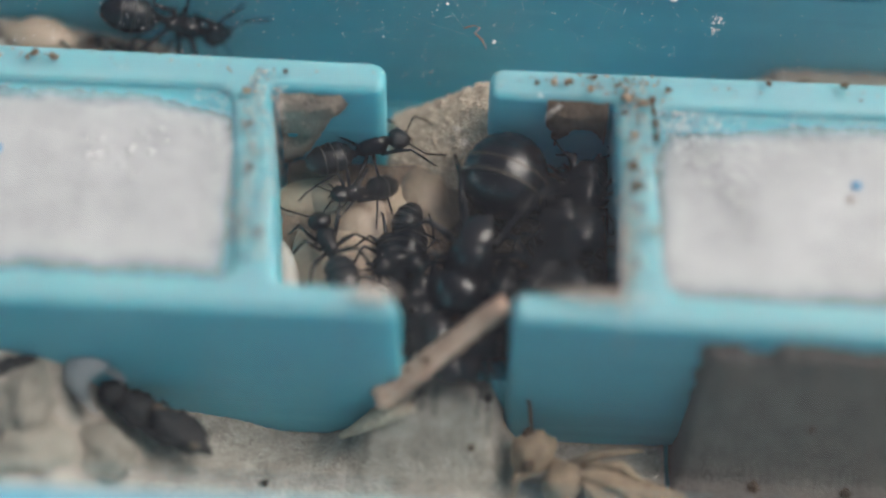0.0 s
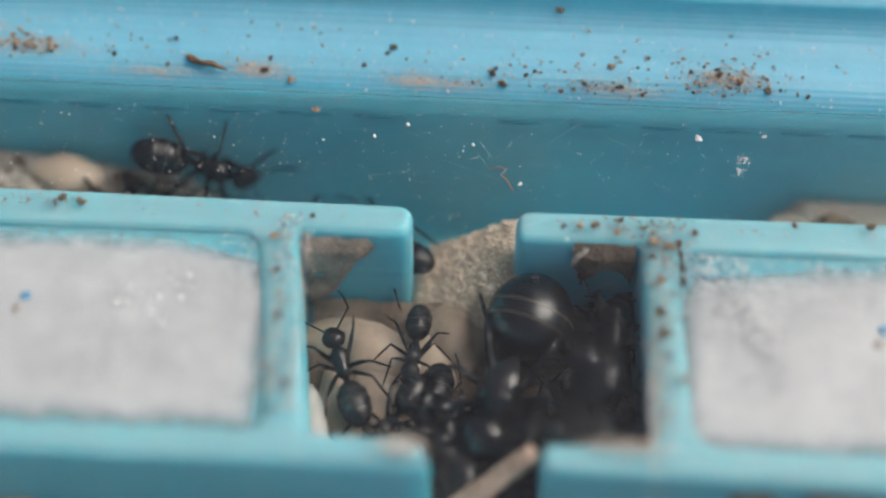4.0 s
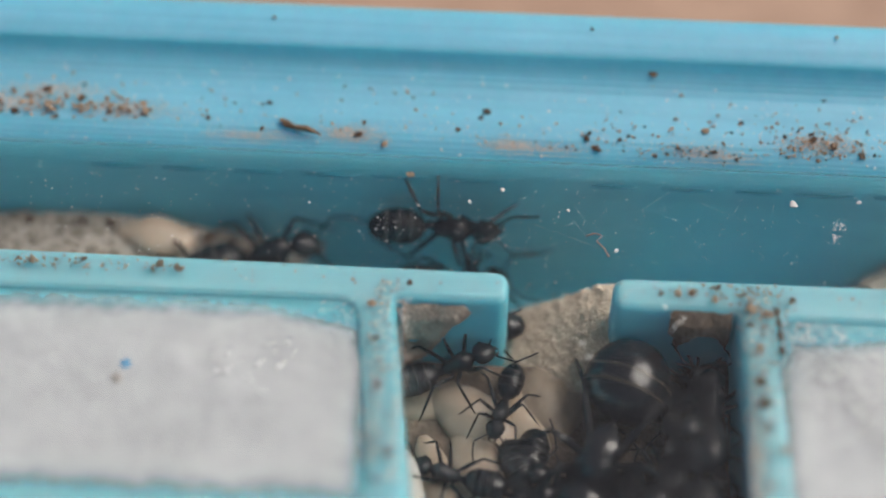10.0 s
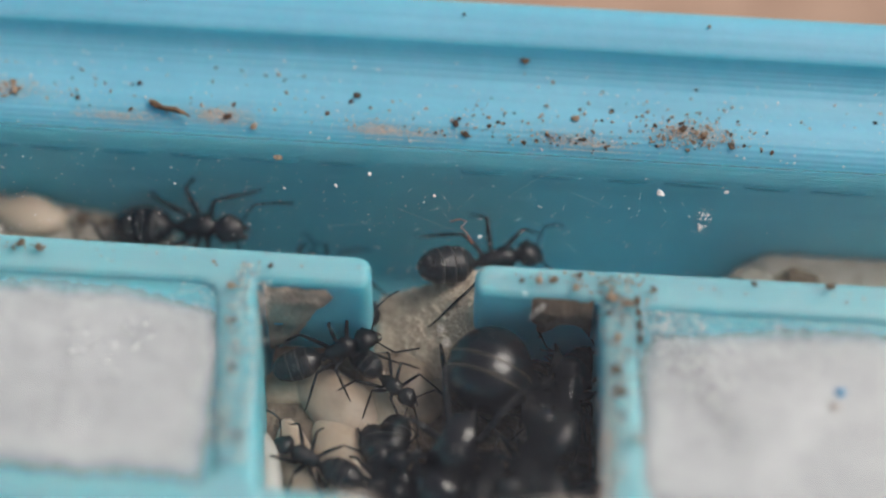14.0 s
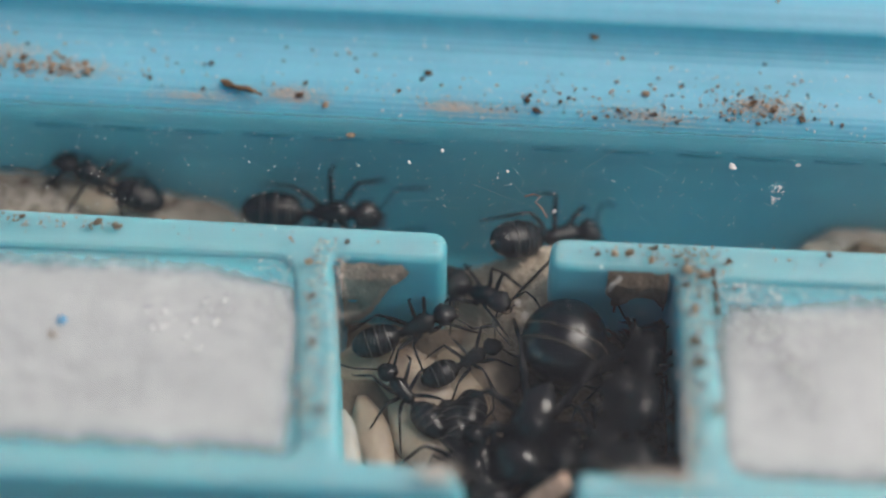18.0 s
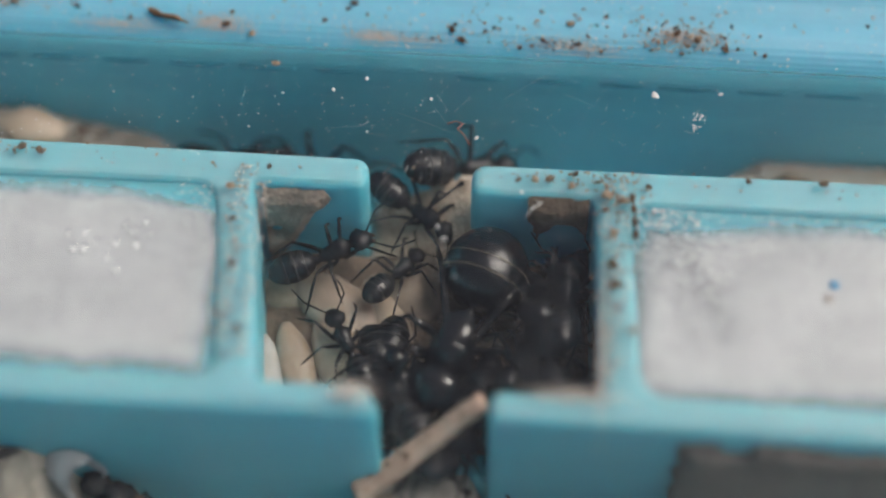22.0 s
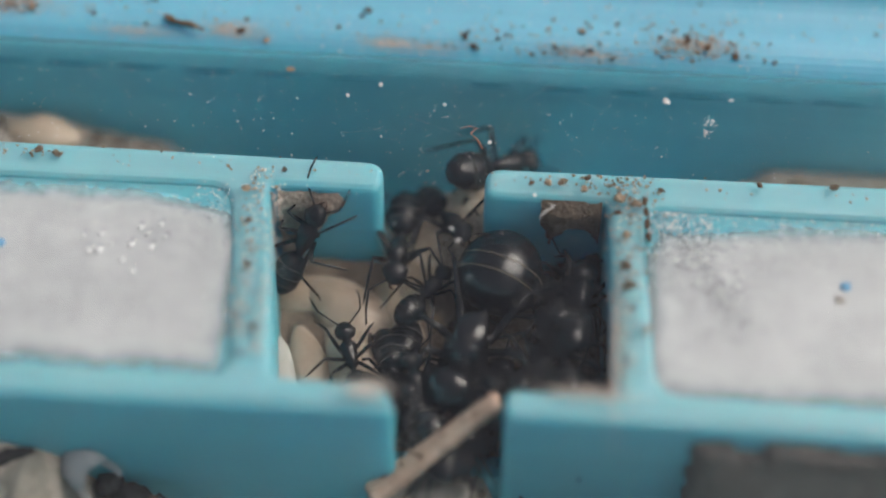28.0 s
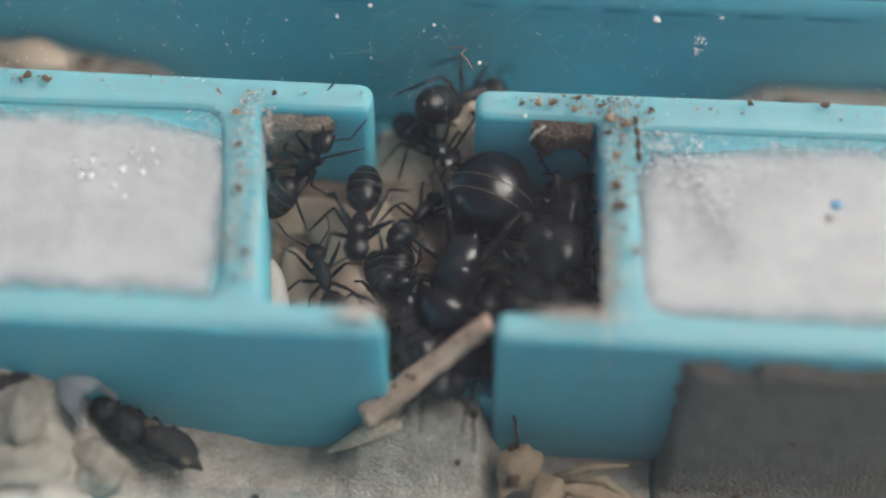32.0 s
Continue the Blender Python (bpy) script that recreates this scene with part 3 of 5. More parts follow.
# Ways of the ants that walk: seconds, x, y, z in mm, roll, pitch, yaw in degrees.
WAYS = {
    "A": [
        (0, -11.7, 6.7, 3.4, 72, 19, 0),
        (2, -11.4, 6.7, 2.6, 72, 14, 0),
        (4.5, -11.6, 6.7, 3.1, 72, 25, 0),
        (5, -11.72, 6.47, 3.45, 71.85, 23.7, 9.6),
        (6, -10.74, 6.58, 4.16, 72.17, -13.63, -9.44),
        (6.5, -9.48, 6.54, 4.53, 71.94, -18.38, -4.29),
        (7, -8.43, 6.49, 4.7, 71.71, -11.13, 0.85),
        (8, -5.9, 6.42, 3.12, 72.23, -8.31, -3.61),
        (9, -5.71, 6.66, 4.72, 71.9, -21.68, -1.8),
        (10, -2.66, 6.53, 3.93, 71.93, -2.17, -4.86),
        (11, 1.57, 6.6, 2.81, 72.05, 2.36, -0.51),
        (12, 6.3, 4.88, 1.27, 24.98, 4.34, 9.11),
        (13, 7.21, 3.67, 2.68, 9.99, 3.27, 20.45),
        (15.5, 7.04, 2.95, 2.1, 8, 21.55, 20.73),
        (16, 6.83, 3.13, 2.1, 8, 21, 21.99),
        (17, 6.85, 3.01, 2.1, 8, 22, 21.99),
        (18, 6.65, 3.23, 2.1, 8, 19.97, 25.24),
        (19, 6.43, 2.91, 2.1, 8, 22, 21.99),
        (20, 6.22, 3.13, 2.11, 8.01, 18.58, 26.55),
        (21, 6.05, 2.78, 2.1, 8, 22, 22),
        (22, 5.99, 3.1, 2.1, 8, 22, 21.99),
        (23, 6.26, 3.23, 2.1, 8, 21.5, 21.99),
        (24, 5.87, 3.86, 2.09, 8.01, 24.72, 37.93),
        (26.5, 7.5, 4.1, 2.7, 8, 8, 21),
        (27, 8.08, 3.96, 2.7, 8, 7.79, 24.58),
        (28, 7, 3.16, 2.67, 7.96, 26, 39.22),
        (30, 6.27, 2.7, 2.67, 7.97, 26.04, 43.35),
        (32, 5.7, 2.19, 2.67, 7.97, 27.09, 43.2),
    ],
    "C": [
        (0, -0.02, -2.06, 1.86, 0, -0.13, 25.64),
        (0.5, 0.25, -2.08, 1.92, 0, -4.32, 22.45),
        (1, 0.72, -1.71, 1.97, 0, -8.52, 22.27),
        (1.5, 1.12, -1.44, 1.93, 0, -5.75, 35.64),
        (2, 2.42, -0.57, 2.28, 0, -1.98, 55.01),
        (2.5, 3.4, 0, 2.7, 0, -7, 70),
        (3.5, 0.9, 2.1, 1.9, 0, 0, 111),
        (4.5, -1.8, 0.6, 1, 0, 2, 171),
        (6, -1.7, 0.9, 0.9, 0, 0, 176),
        (8, -1.2, 1, 0.9, 0, 0, 176),
        (10, -1.6, 0.3, 0.9, 0, 0, 176),
        (11, -2.2, 0.6, 0.9, 0, 0, 177),
        (12, -1.4, 0.7, 0.9, 0, 0, 177),
        (13, -2.1, 0.5, 0.9, 0, 0, 177),
        (14.2, -1.3, 1.6, 1.1, 0, 0, 125),
        (14.8, 0.4, 1.4, 1.2, 0, -3, 51),
        (15.5, -0.1, 1.4, 1.2, 0, -4, -2),
        (16, -0.1, 1, 1.4, 0, -3, -7),
        (17, 2.96, 0.14, 1.86, 0, -43.33, -36.97),
        (18, 3.27, -0.96, 2.06, 0, -29.52, -38.01),
        (19, 3.51, -0.88, 2.17, 0, -25.15, -31.73),
        (20, 3.36, -1.08, 2.28, 0, -21.9, -36.03),
        (21, 3.16, -0.59, 2.32, 0, -8.27, -45.14),
        (22, 3.68, -0.17, 2.33, 0, 8, -30.76),
        (23, 3.61, -0.78, 2.38, 0, 8.61, -23.5),
        (24, 3.44, 0.22, 2.23, -0.01, -9.46, -39.07),
        (26.5, 3.4, -0.6, 2.3, 0, 6, -30),
        (27, 4.39, -0.14, 2.23, -0.01, -22.99, -49.96),
        (28, 4.94, -0.55, 2.24, -0.01, -26.61, -57.21),
        (30, 4.48, -0.34, 2.23, -0.01, -25.59, -46.25),
        (32, 4.59, -0.84, 2.23, 0, -23.51, -48.37),
    ],
    "B": [
        (0, -15.2, 3, 0.1, 0, -10, 19),
        (5, -15.7, 3, 0.1, 0, -10, 6),
        (7, -14.9, 3.3, 1.2, 0, -10, 16),
        (8, -14.8, 3.4, 1.2, 0, -10, 16),
        (9, -15, 4, 0.8, 0, -10, 17),
        (10, -13.1, 4.4, 0.8, 0, -10, 14),
        (11, -14, 4.9, 1, 10, -15, 14),
        (12, -11.3, 4.6, 1, 10, -16, 13),
        (13, -9.9, 5.26, 1.33, 25.25, -16.45, -27.53),
        (15.5, -8.9, 5.6, 1.8, 30, -21, 30),
        (16, -8.37, 6.82, 1.44, 35.26, -27.58, -6.26),
        (17, -7.48, 5.42, 1.42, 19.9, 3.02, 2.92),
        (18, -6.32, 4.85, 1.6, 19.84, -2.37, 0.88),
        (19, -4.7, 3.4, 0.2, 0, 0, -2),
        (20, -3.5, 3.5, 0, 0, 0, -2),
        (22, -3.3, 3.5, 0, 0, 0, -1),
        (26.5, -1.3, 4.4, 0, 0, 0, -1),
        (28, -1.7, 3.6, -4.2, 0, 0, -1),
        (32, -1.3, 3.6, -4.2, 0, 0, -1),
    ],
    "D": [
        (0, -16.6, 2.6, 0.8, 0, -7, 172),
        (11, -16.8, 2.6, 0.8, 0, -7, 172),
        (16, -12.8, 2.6, 0.8, 0, -7, 174),
        (17, -15.78, 4.83, 2.15, 9.9, 16.92, 142.54),
        (18, -20.19, 5.32, 2.38, 20.02, -16.39, 161.42),
        (18.5, -16.69, 6.08, 2.3, 19.95, -2.38, 89.09),
        (19, -13.99, 5.55, 1.83, 19.89, 17.62, 26.76),
        (20, -11.25, 4.84, 1.74, 15.07, -5.7, -6.14),
        (21, -7.7, 3.8, 1.4, 10, 3, -9),
        (22, -7.1, 3.4, 0.1, 5, 0, -13),
        (24, -6.3, 3.2, -1.8, 0, 0, -3),
        (26.5, -6, 4.4, -4.1, 0, 0, -2),
        (32, -5.5, 3.6, -4.1, 0, 0, -1),
    ],
    "E": [
        (0, -0.74, -5.04, 1.67, 0, -35.52, -140.94),
        (0.5, -0.64, -5.05, 1.67, 0, -35.69, -141.57),
        (1, -0.54, -4.95, 1.67, 0, -33.86, -130.21),
        (1.5, 0.9, -5.3, 1.6, 0, -17, -135),
        (2, 0.8, -5.3, 1.5, 0, -13, -127),
        (2.5, 1.4, -5.9, 1.6, 0, -7, -93),
        (4.5, 1.3, -5.9, 1.6, 0, -7, -98),
        (6, 1.4, -4.9, 1.6, 0, -7, -113),
        (9, 0.9, -5.1, 1.6, 0, -8, -103),
        (11, 0.9, -5.7, 1.6, 0, -8, -105),
        (13, 1.2, -5.7, 1.6, 0, -8, -95),
        (14.5, 2.6, -4.2, 1.6, 0, -9, -11),
        (16, 2.3, -4.1, 1.6, 0, -9, 24),
        (18, 2.6, -4.6, 1.6, 0, -9, 31),
        (19, 2.7, -4.3, 1.7, 0, -13, 31),
        (21, 3.3, -3.6, 1.7, 0, -13, 38),
        (22, 2.79, -3.72, 1.64, 0, 5.64, 53.53),
        (23, 3.17, -3.59, 1.72, 0, -0.99, 44.56),
        (24, 2.8, -3.98, 1.72, 0, 5.26, 51.84),
        (26.5, 3.9, -4.3, 1.8, 0, -17, 44),
        (27, 3.37, -4, 1.73, 0, 3.58, 57.42),
        (28, 3.81, -4.68, 1.73, 0, 0.98, 57.61),
        (30, 3.66, -5, 1.73, 0, 16.13, 55.47),
        (32, 3.76, -5.03, 1.73, 0, 7.16, 58.29),
    ],
    "F": [
        (0, -1.59, -8.58, 1.56, 0, 5.13, 112.88),
        (1, -1.99, -8.07, 1.57, 0, 1.68, 109.85),
        (2, -2.14, -6.83, 1.6, 0, -7.03, 110.74),
        (2.5, -2.2, -7.3, 1.6, 0, -7, 109),
        (4.5, -3, -6.8, 1.6, 0, -9, 111),
        (5, -3.5, -6.43, 1.58, 0, -3.5, 104.29),
        (6, -3.4, -6.6, 1.6, 0, -8, 101),
        (7, -3.2, -6.8, 1.6, 0, -8, 92),
        (8, -3.3, -5.1, 1.6, 0, -10, 96),
        (9, -1.97, -4, 2.02, 0, -12, 48),
        (10, -1.65, -3.05, 2.07, 0, -16, 20),
        (11, -1.6, -3.05, 2.07, 0, -16, 20),
        (12, -1.23, -3.05, 2.07, 0, -16, 20),
        (13, -0.91, -3.05, 2.07, 0, -16, 20),
        (16, -0.28, -3.05, 2.07, 0, -16, 20),
        (17, -0.33, -3.05, 2.07, 0, -16, 20),
        (18, -0.4, -3.05, 2.07, 0, -16, 20),
        (19, -1, -2.6, 1.7, 0, -28.8, 4.7),
        (20, -0.82, -2.7, 2.21, 0, -28.8, 8.1),
        (21, -0.87, -2.95, 2.1, 0, -29.4, 16.2),
        (22, -0.84, -3.41, 2.68, 0, -12.1, 23.9),
        (23, -1.24, -3.57, 2.29, 0, -13.6, 27.4),
        (24, -1.09, -3.61, 2.26, 0, -13.6, 26.4),
        (27, -2.54, -3.03, 3.94, 0, -53.8, 45.6),
        (28, -2.59, -2.84, 4.46, 0, -59.3, 44.4),
        (30, -2.07, -2.71, 2.88, 0, -57.8, 24.8),
        (32, -2.11, -3.22, 4.29, 0, -44.6, 39.7),
    ],
    "G": [
        (0, 1.74, -7.99, 0.85, 0, -13.1, -108.35),
        (1, 1.97, -8.23, 0.84, 0, -17.51, -104.98),
        (2, 0.9, -9.82, 0.84, 0, -18.64, -110.32),
        (2.5, 1, -10.6, 0.9, 0, 4, -106),
        (6, -1.1, -9.1, 1, 0, 0, -166),
        (13, -1.8, -9.5, 1, 0, 0, -201),
        (20, -0.3, -6.2, 1.4, 0, -9, -236),
        (22, 0.2, -8.4, 1.5, 0, -10, -240),
        (24, 0.07, -8.58, 1.5, 0, -9, -246),
        (26.5, 0, -9.3, 1.5, 0, -10, -252),
        (27, -0.23, -9.02, 1.5, 0, -9.67, -252),
        (28, -0.22, -9.21, 1.5, 0, -9, -252),
        (30, -0.76, -9.12, 1.5, 0, -10, -248),
        (32, -1.29, -9.19, 1.5, 0, -10, -247),
    ],
    "I": [
        (0, -8.6, 2.3, 0.1, 0, 0, 3),
        (4.5, -5.4, 2.3, 0.1, 0, 0, 6),
        (5, -5.7, 3.8, 0.9, 0, 0, 7),
        (6, -5.4, 4.4, 0.9, 0, 0, 6),
        (7, -4.8, 3.8, 0.6, 0, 0, 9),
        (8, -3.8, 3.6, 0.6, 0, 0, 8),
        (9, -5.5, 3.7, 0.5, 0, 0, 7),
        (10, -1.8, 3.4, 0.5, 0, 0, 6),
        (12, -3, 2.3, 0.1, 0, 0, 6),
        (20, -5.2, 2.3, 0.1, 0, 0, -6),
        (22, -2.4, 2.3, 0.1, 0, 0, -38),
        (24, 0, 2.3, 0.1, 0, 0, -56),
        (25.4, 2.5, 1.6, 2.3, 0, -8, -121),
        (26.5, 2.6, -1.2, 2.5, 0, 0, -72),
        (27, 2.52, -1.67, 2.29, 0, -21.97, -61.48),
        (28, 1.94, -2.36, 1.98, 0, -9.28, -93.14),
        (29, 1.47, -3.69, 1.78, 0, -10.15, -93.28),
        (30, 1.08, -6.97, 4.11, 0, -13.4, -86.3),
        (32, 0.58, -6.97, 3.2, 0, -12.4, -91.5),
    ],
}

SIZES = {"A": 8.6, "B": 9.2, "C": 6.9, "D": 7.8, "E": 5.6, "F": 6.9, "G": 6.2, "I": 7.6}
LABELS = {"A": "large glossy black worker ant walking along the trough wall", "B": "glossy black worker ant behind the nest block",
          "C": "glossy black worker ant at the sandy doorway", "D": "glossy black worker ant on the sand heap",
          "E": "small glossy black worker ant with a striped abdomen on the brood", "F": "glossy black worker ant climbing over pale brood",
          "G": "small black worker ant beside the pale brood", "I": "glossy black worker ant coming in through the doorway"}
WALKERS = {k: worker(SIZES[k], 30 + n, LABELS[k]) for n, k in enumerate(WAYS)}

queen = tagged(ant("queen_ant", 12.4, queen=True, seed=11), "large glossy black queen ant with swollen banded abdomen", "ant")
queen.matrix_basis = pose(0.0065, -0.0080, 0.0014, 0, 4, -108)

# the crowd of resting workers round the queen
RESTING = [worker(7.4, s, "glossy black worker ant resting in the crowd by the queen") for s in range(4)]
CROWD = [(11.1, -4.6, 1.5, -128), (9.9, -9.2, 1.7, 75), (11.9, -6.2, 3.8, 84), (11.0, -9.4, 4.0, 100), (8.6, -11.4, 1.5, 195), (11.2, -11.9, 3.4, 172),
         (11.8, -3.1, 0.9, 20), (8.8, -11.9, 1.0, -22), (5.1, -12.4, 0.6, 100), (10.4, -10.8, 3.0, 64), (6.8, -13.4, 1.2, 250), (3.5, -10.9, 0.9, 110)]
LOWER = [(9.0, -10.6, 0.4, 120), (10.6, -11.7, 0.5, 175), (6.3, -12.0, 0.3, -70), (12.4, -3.9, 0.4, -100), (2.2, -10.2, 0.7, -100), (4.8, -12.9, 0.2, -80), (3.0, -10.6, 0.7, -65), (5.0, -12.2, 0.1, -120), (3.0, -12.5, 0.4, 12)]
crowd = []
for n, (x, y, z, yaw) in enumerate(CROWD + LOWER):
    m = pose(x * MM, y * MM, z * MM, random.uniform(-14, 14), random.uniform(-12, 8), yaw)
    if n < 4:
        RESTING[n].matrix_basis = m
        crowd.append(RESTING[n])
    else:
        crowd.append(copy_thing(RESTING[n % 4], m))


# ---- brood ----
def cocoon(x, y, z, length, width, yaw, pitch=0, name="cocoon", mat=BROOD, label="pale ivory ant cocoon lying on the chamber litter"):
    prof = []
    for i in range(15):
        s = i / 14
        prof.append((length * (s - 0.5), max(width / 2 * math.sin(math.pi * (0.04 + 0.92 * s)) ** 0.6 * (1 + 0.12 * (s - 0.5)), 0.05)))
    ob = part(name, spindle(prof, 1.0, 0.72, 20), mat, None, at=pose(x * MM, y * MM, z * MM, 0, pitch, yaw))
    for v in ob.data.vertices:
        v.co *= 1 + 0.1 * noise.noise(v.co * 700 + Vector((x, y, z)))
    return tagged(ob, label, "cocoon", "brood in the chamber")


for x, y, z, ln, w, yaw, pitch in ((-0.5, -5.3, 0.6, 6.0, 3.5, -34, 8), (-2.6, -8.9, 0.6, 5.6, 2.1, -72, 0), (3.4, -3.9, 0.6, 4.6, 3.2, -70, 4), (0.1, -8.4, 0.5, 6.0, 3.4, -62, 0), (-3.2, -4.1, 0.5, 4.4, 2.5, 15, 0),
                                   (2.1, -5.0, 0.5, 5.2, 2.6, -62, 0), (4.3, -4.7, 0.5, 4.2, 2.2, 60, 0)):
    pale_one = ln > 5.5
    cocoon(x, y, z, ln, w, yaw, pitch, mat=BROOD if pale_one else TAN_BROOD, label="pale ivory ant cocoon lying on the chamber litter" if pale_one else "dull tan ant larva lying on the chamber litter")
cocoon(-3.9, -10.9, 2.2, 5.6, 1.7, -80, 4, "cocoon_shell", CAST, "empty whitish translucent cocoon shell against the plastic wall")
cocoon(-19.8, 5.2, 2.3, 4.4, 2.6, -4, 3, label="pale ivory cocoon lying on the sand heap")


# ---- dried mud and sand stuck to walls ----
def patch(name, x0, x1, z0, z1, y, out, mask, mat, label):
    """A ragged crust on an upright face at y, standing out by the mask's value."""
    step = 0.16
    nx, nz = int((x1 - x0) / step) + 1, int((z1 - z0) / step) + 1
    bm = bmesh.new()
    grid, thick = {}, {}
    for j in range(nz):
        for i in range(nx):
            x, z = x0 + i * step, z0 + j * step
            h = mask(x, z) + 0.25 * rough(x, z, 0.9, y)
            thick[i, j] = h
            d = min(0.55, 0.6 * h) + 0.09 * rough(x, z, 2.2, y + 4) if h > 0 else -0.08
            grid[i, j] = bm.verts.new((x, y + out * d, z))
    for j in range(nz - 1):
        for i in range(nx - 1):
            q = ((i, j), (i + 1, j), (i + 1, j + 1), (i, j + 1))
            if any(thick[k] > 0 for k in q):
                bm.faces.new([grid[k] for k in q])
    bmesh.ops.delete(bm, geom=[v for v in bm.verts if not v.link_faces], context="VERTS")
    bmesh.ops.recalc_face_normals(bm, faces=bm.faces)
    return tagged(part(name, bm, mat), label, "mud")


def mud_a(x, z):
    """Fills the corner beside the divider, with a bite out of its lower right."""
    return min(7.5 - z, (-1.0 - 0.35 * abs(z - 6.3) ** 1.3) - x, 1.0) - 1.6 * math.exp(-((x + 0.9) ** 2 + (z - 4.2) ** 2) / 1.6) - 1.2 * math.exp(-((x + 4.2) ** 2 + (z - 3.4) ** 2) / 0.5)


def mud_b(x, z):
    arch = math.hypot((x - 11.9) * 1.25, z - 3.4)
    return min(7.8 - z, arch - 1.75, x - 10.0 + 0.3 * (z - 5), 0.8)


patch("mud_crust", -4.75, 0.2, 1.2, 7.6, -1.76, -1, mud_a, MUD, "ragged grey brown mud crust on the chamber wall")
patch("mud_crust", 9.8, 13.3, 1.2, 7.9, -1.76, -1, mud_b, LITTER, "arched grey brown mud crust on the chamber wall")
patch("sand_crust", 17.2, 45.0, -5.6, 7.3, -15.78, -1,
      lambda x, z: min(6.9 - z + 0.2 * math.sin(x * 0.9), x - 18.1 - 0.05 * max(3 - z, 0), 0.8) - 1.8 * math.exp(-((x - 21.0) / 0.75) ** 4 - ((z - 6.9) / 0.9) ** 4), DARK_SAND, "dark grey sand crust on the front of the nest block")


# ---- crumbs and dust ----
def crumb_mesh(bm, x, y, z, r, flat=0.6, rnd=random):
    m = Matrix.Translation((x, y, z)) @ Euler((rnd.uniform(-0.4, 0.4), rnd.uniform(-0.4, 0.4), rnd.uniform(0, 6.3))).to_matrix().to_4x4() @ Matrix.Diagonal((r * rnd.uniform(0.8, 1.7), r, r * flat, 1))
    made = bmesh.ops.create_icosphere(bm, subdivisions=1, radius=1.0, matrix=m)
    for v in made["verts"]:
        v.co += Vector([rnd.uniform(-0.22, 0.22) * r for _ in range(3)])


def scatter(name, places, mat, label, category):
    """Many small angular grains (x, y, z, radius) in one mesh."""
    ball = bmesh.new()
    bmesh.ops.create_icosphere(ball, subdivisions=1, radius=1.0)
    shape = [v.co.copy() for v in ball.verts]
    tris = [[v.index for v in f.verts] for f in ball.faces]
    ball.free()
    dice, verts, faces = random.Random(len(places)), [], []
    for x, y, z, r in places:
        m = pose(0, 0, 0, dice.uniform(-25, 25), dice.uniform(-25, 25), dice.uniform(0, 360)) @ Matrix.Diagonal((r * dice.uniform(0.8, 1.7), r, r * 0.6, 1))
        at = len(verts)
        verts += [(m @ v + Vector((x, y, z)) + Vector([dice.uniform(-0.38, 0.38) * r for _ in range(3)])) * MM for v in shape]
        faces += [[at + k for k in f] for f in tris]
    me = bpy.data.meshes.new(name)
    me.from_pydata(verts, [], faces)
    me.materials.append(mat)
    return tagged(new(name, me), label, category, kind="stuff")


def ledge_height(y):
    return float(np.interp(y - BACK, (0.9, 1.6, 2.5, 3.9, 4.5, 5.0, 5.4, 5.7), (8.7, 9.16, 9.38, 9.48, 9.62, 9.85, 10.15, 10.5)))


rnd = random.Random(5)
small, dark, pale = [], [], []
for n in range(300):
    x = rnd.choice((rnd.uniform(-30, 30), rnd.gauss(-24, 4.5), rnd.gauss(9, 6), rnd.gauss(18, 2.5)))
    y = 8.1 + abs(rnd.gauss(0, 1.3)) + (0.5 if x < -16 else 0)
    if y < 13.3:
        rnd.choice((small, small, small, dark, small)).append((x, y, ledge_height(y) + 0.03, rnd.uniform(0.035, 0.115) * (1.4 if x < -20 else 1)))
for n in range(12500):
    x0, y0, sx, sy = rnd.choice(((-30.5, 9.6, 1.6, 0.5), (-27.8, 9.3, 1.5, 0.3), (-25.4, 10.3, 1.5, 0.3), (-21.2, 9.2, 1.5, 0.3), (-14.0, 7.95, 1.3, 0.18), (-8.3, 8.3, 0.9, 0.25), (2.8, 7.9, 1.3, 0.18), (11.6, 8.0, 1.1, 0.25), (13.2, 7.8, 1.0, 0.18), (18.3, 8.9, 1.2, 0.3), (0.7, 8.0, 0.8, 0.2), (-2, 8.3, 12, 0.5)))
    y = max(rnd.gauss(y0, sy), 7.75)
    pale.append((rnd.gauss(x0, sx), y, np.interp(y, (7.75, 8.2, 8.5, 9.4, 11), (8.62, 9.0, 9.2, 9.46, 9.54)), rnd.uniform(0.012, 0.035)))
for n in range(110):
    x = rnd.uniform(-32, -20)
    small.append((x, 9.3 + 0.02 * (-x - 26) + rnd.gauss(0, 0.4), 9.5, rnd.uniform(0.05, 0.17)))
for n in range(70):
    (small, dark)[n % 2].append((rnd.gauss(11.0, 3.5), rnd.gauss(8.0, 0.35), 9.1, rnd.uniform(0.03, 0.09)))
    small.append((rnd.gauss(18.4, 1.3), rnd.gauss(8.7, 0.5), 9.4, rnd.uniform(0.03, 0.1)))
scatter("soil_crumbs", small, CRUMB, "brown soil crumbs strewn along the tray ledge", "crumbs")
scatter("dark_crumbs", dark, DARK_CRUMB, "dark soil crumbs strewn along the tray ledge", "crumbs")
scatter("pale_crumbs", pale, DUST, "pale sandy dust strewn along the tray ledge", "crumbs")


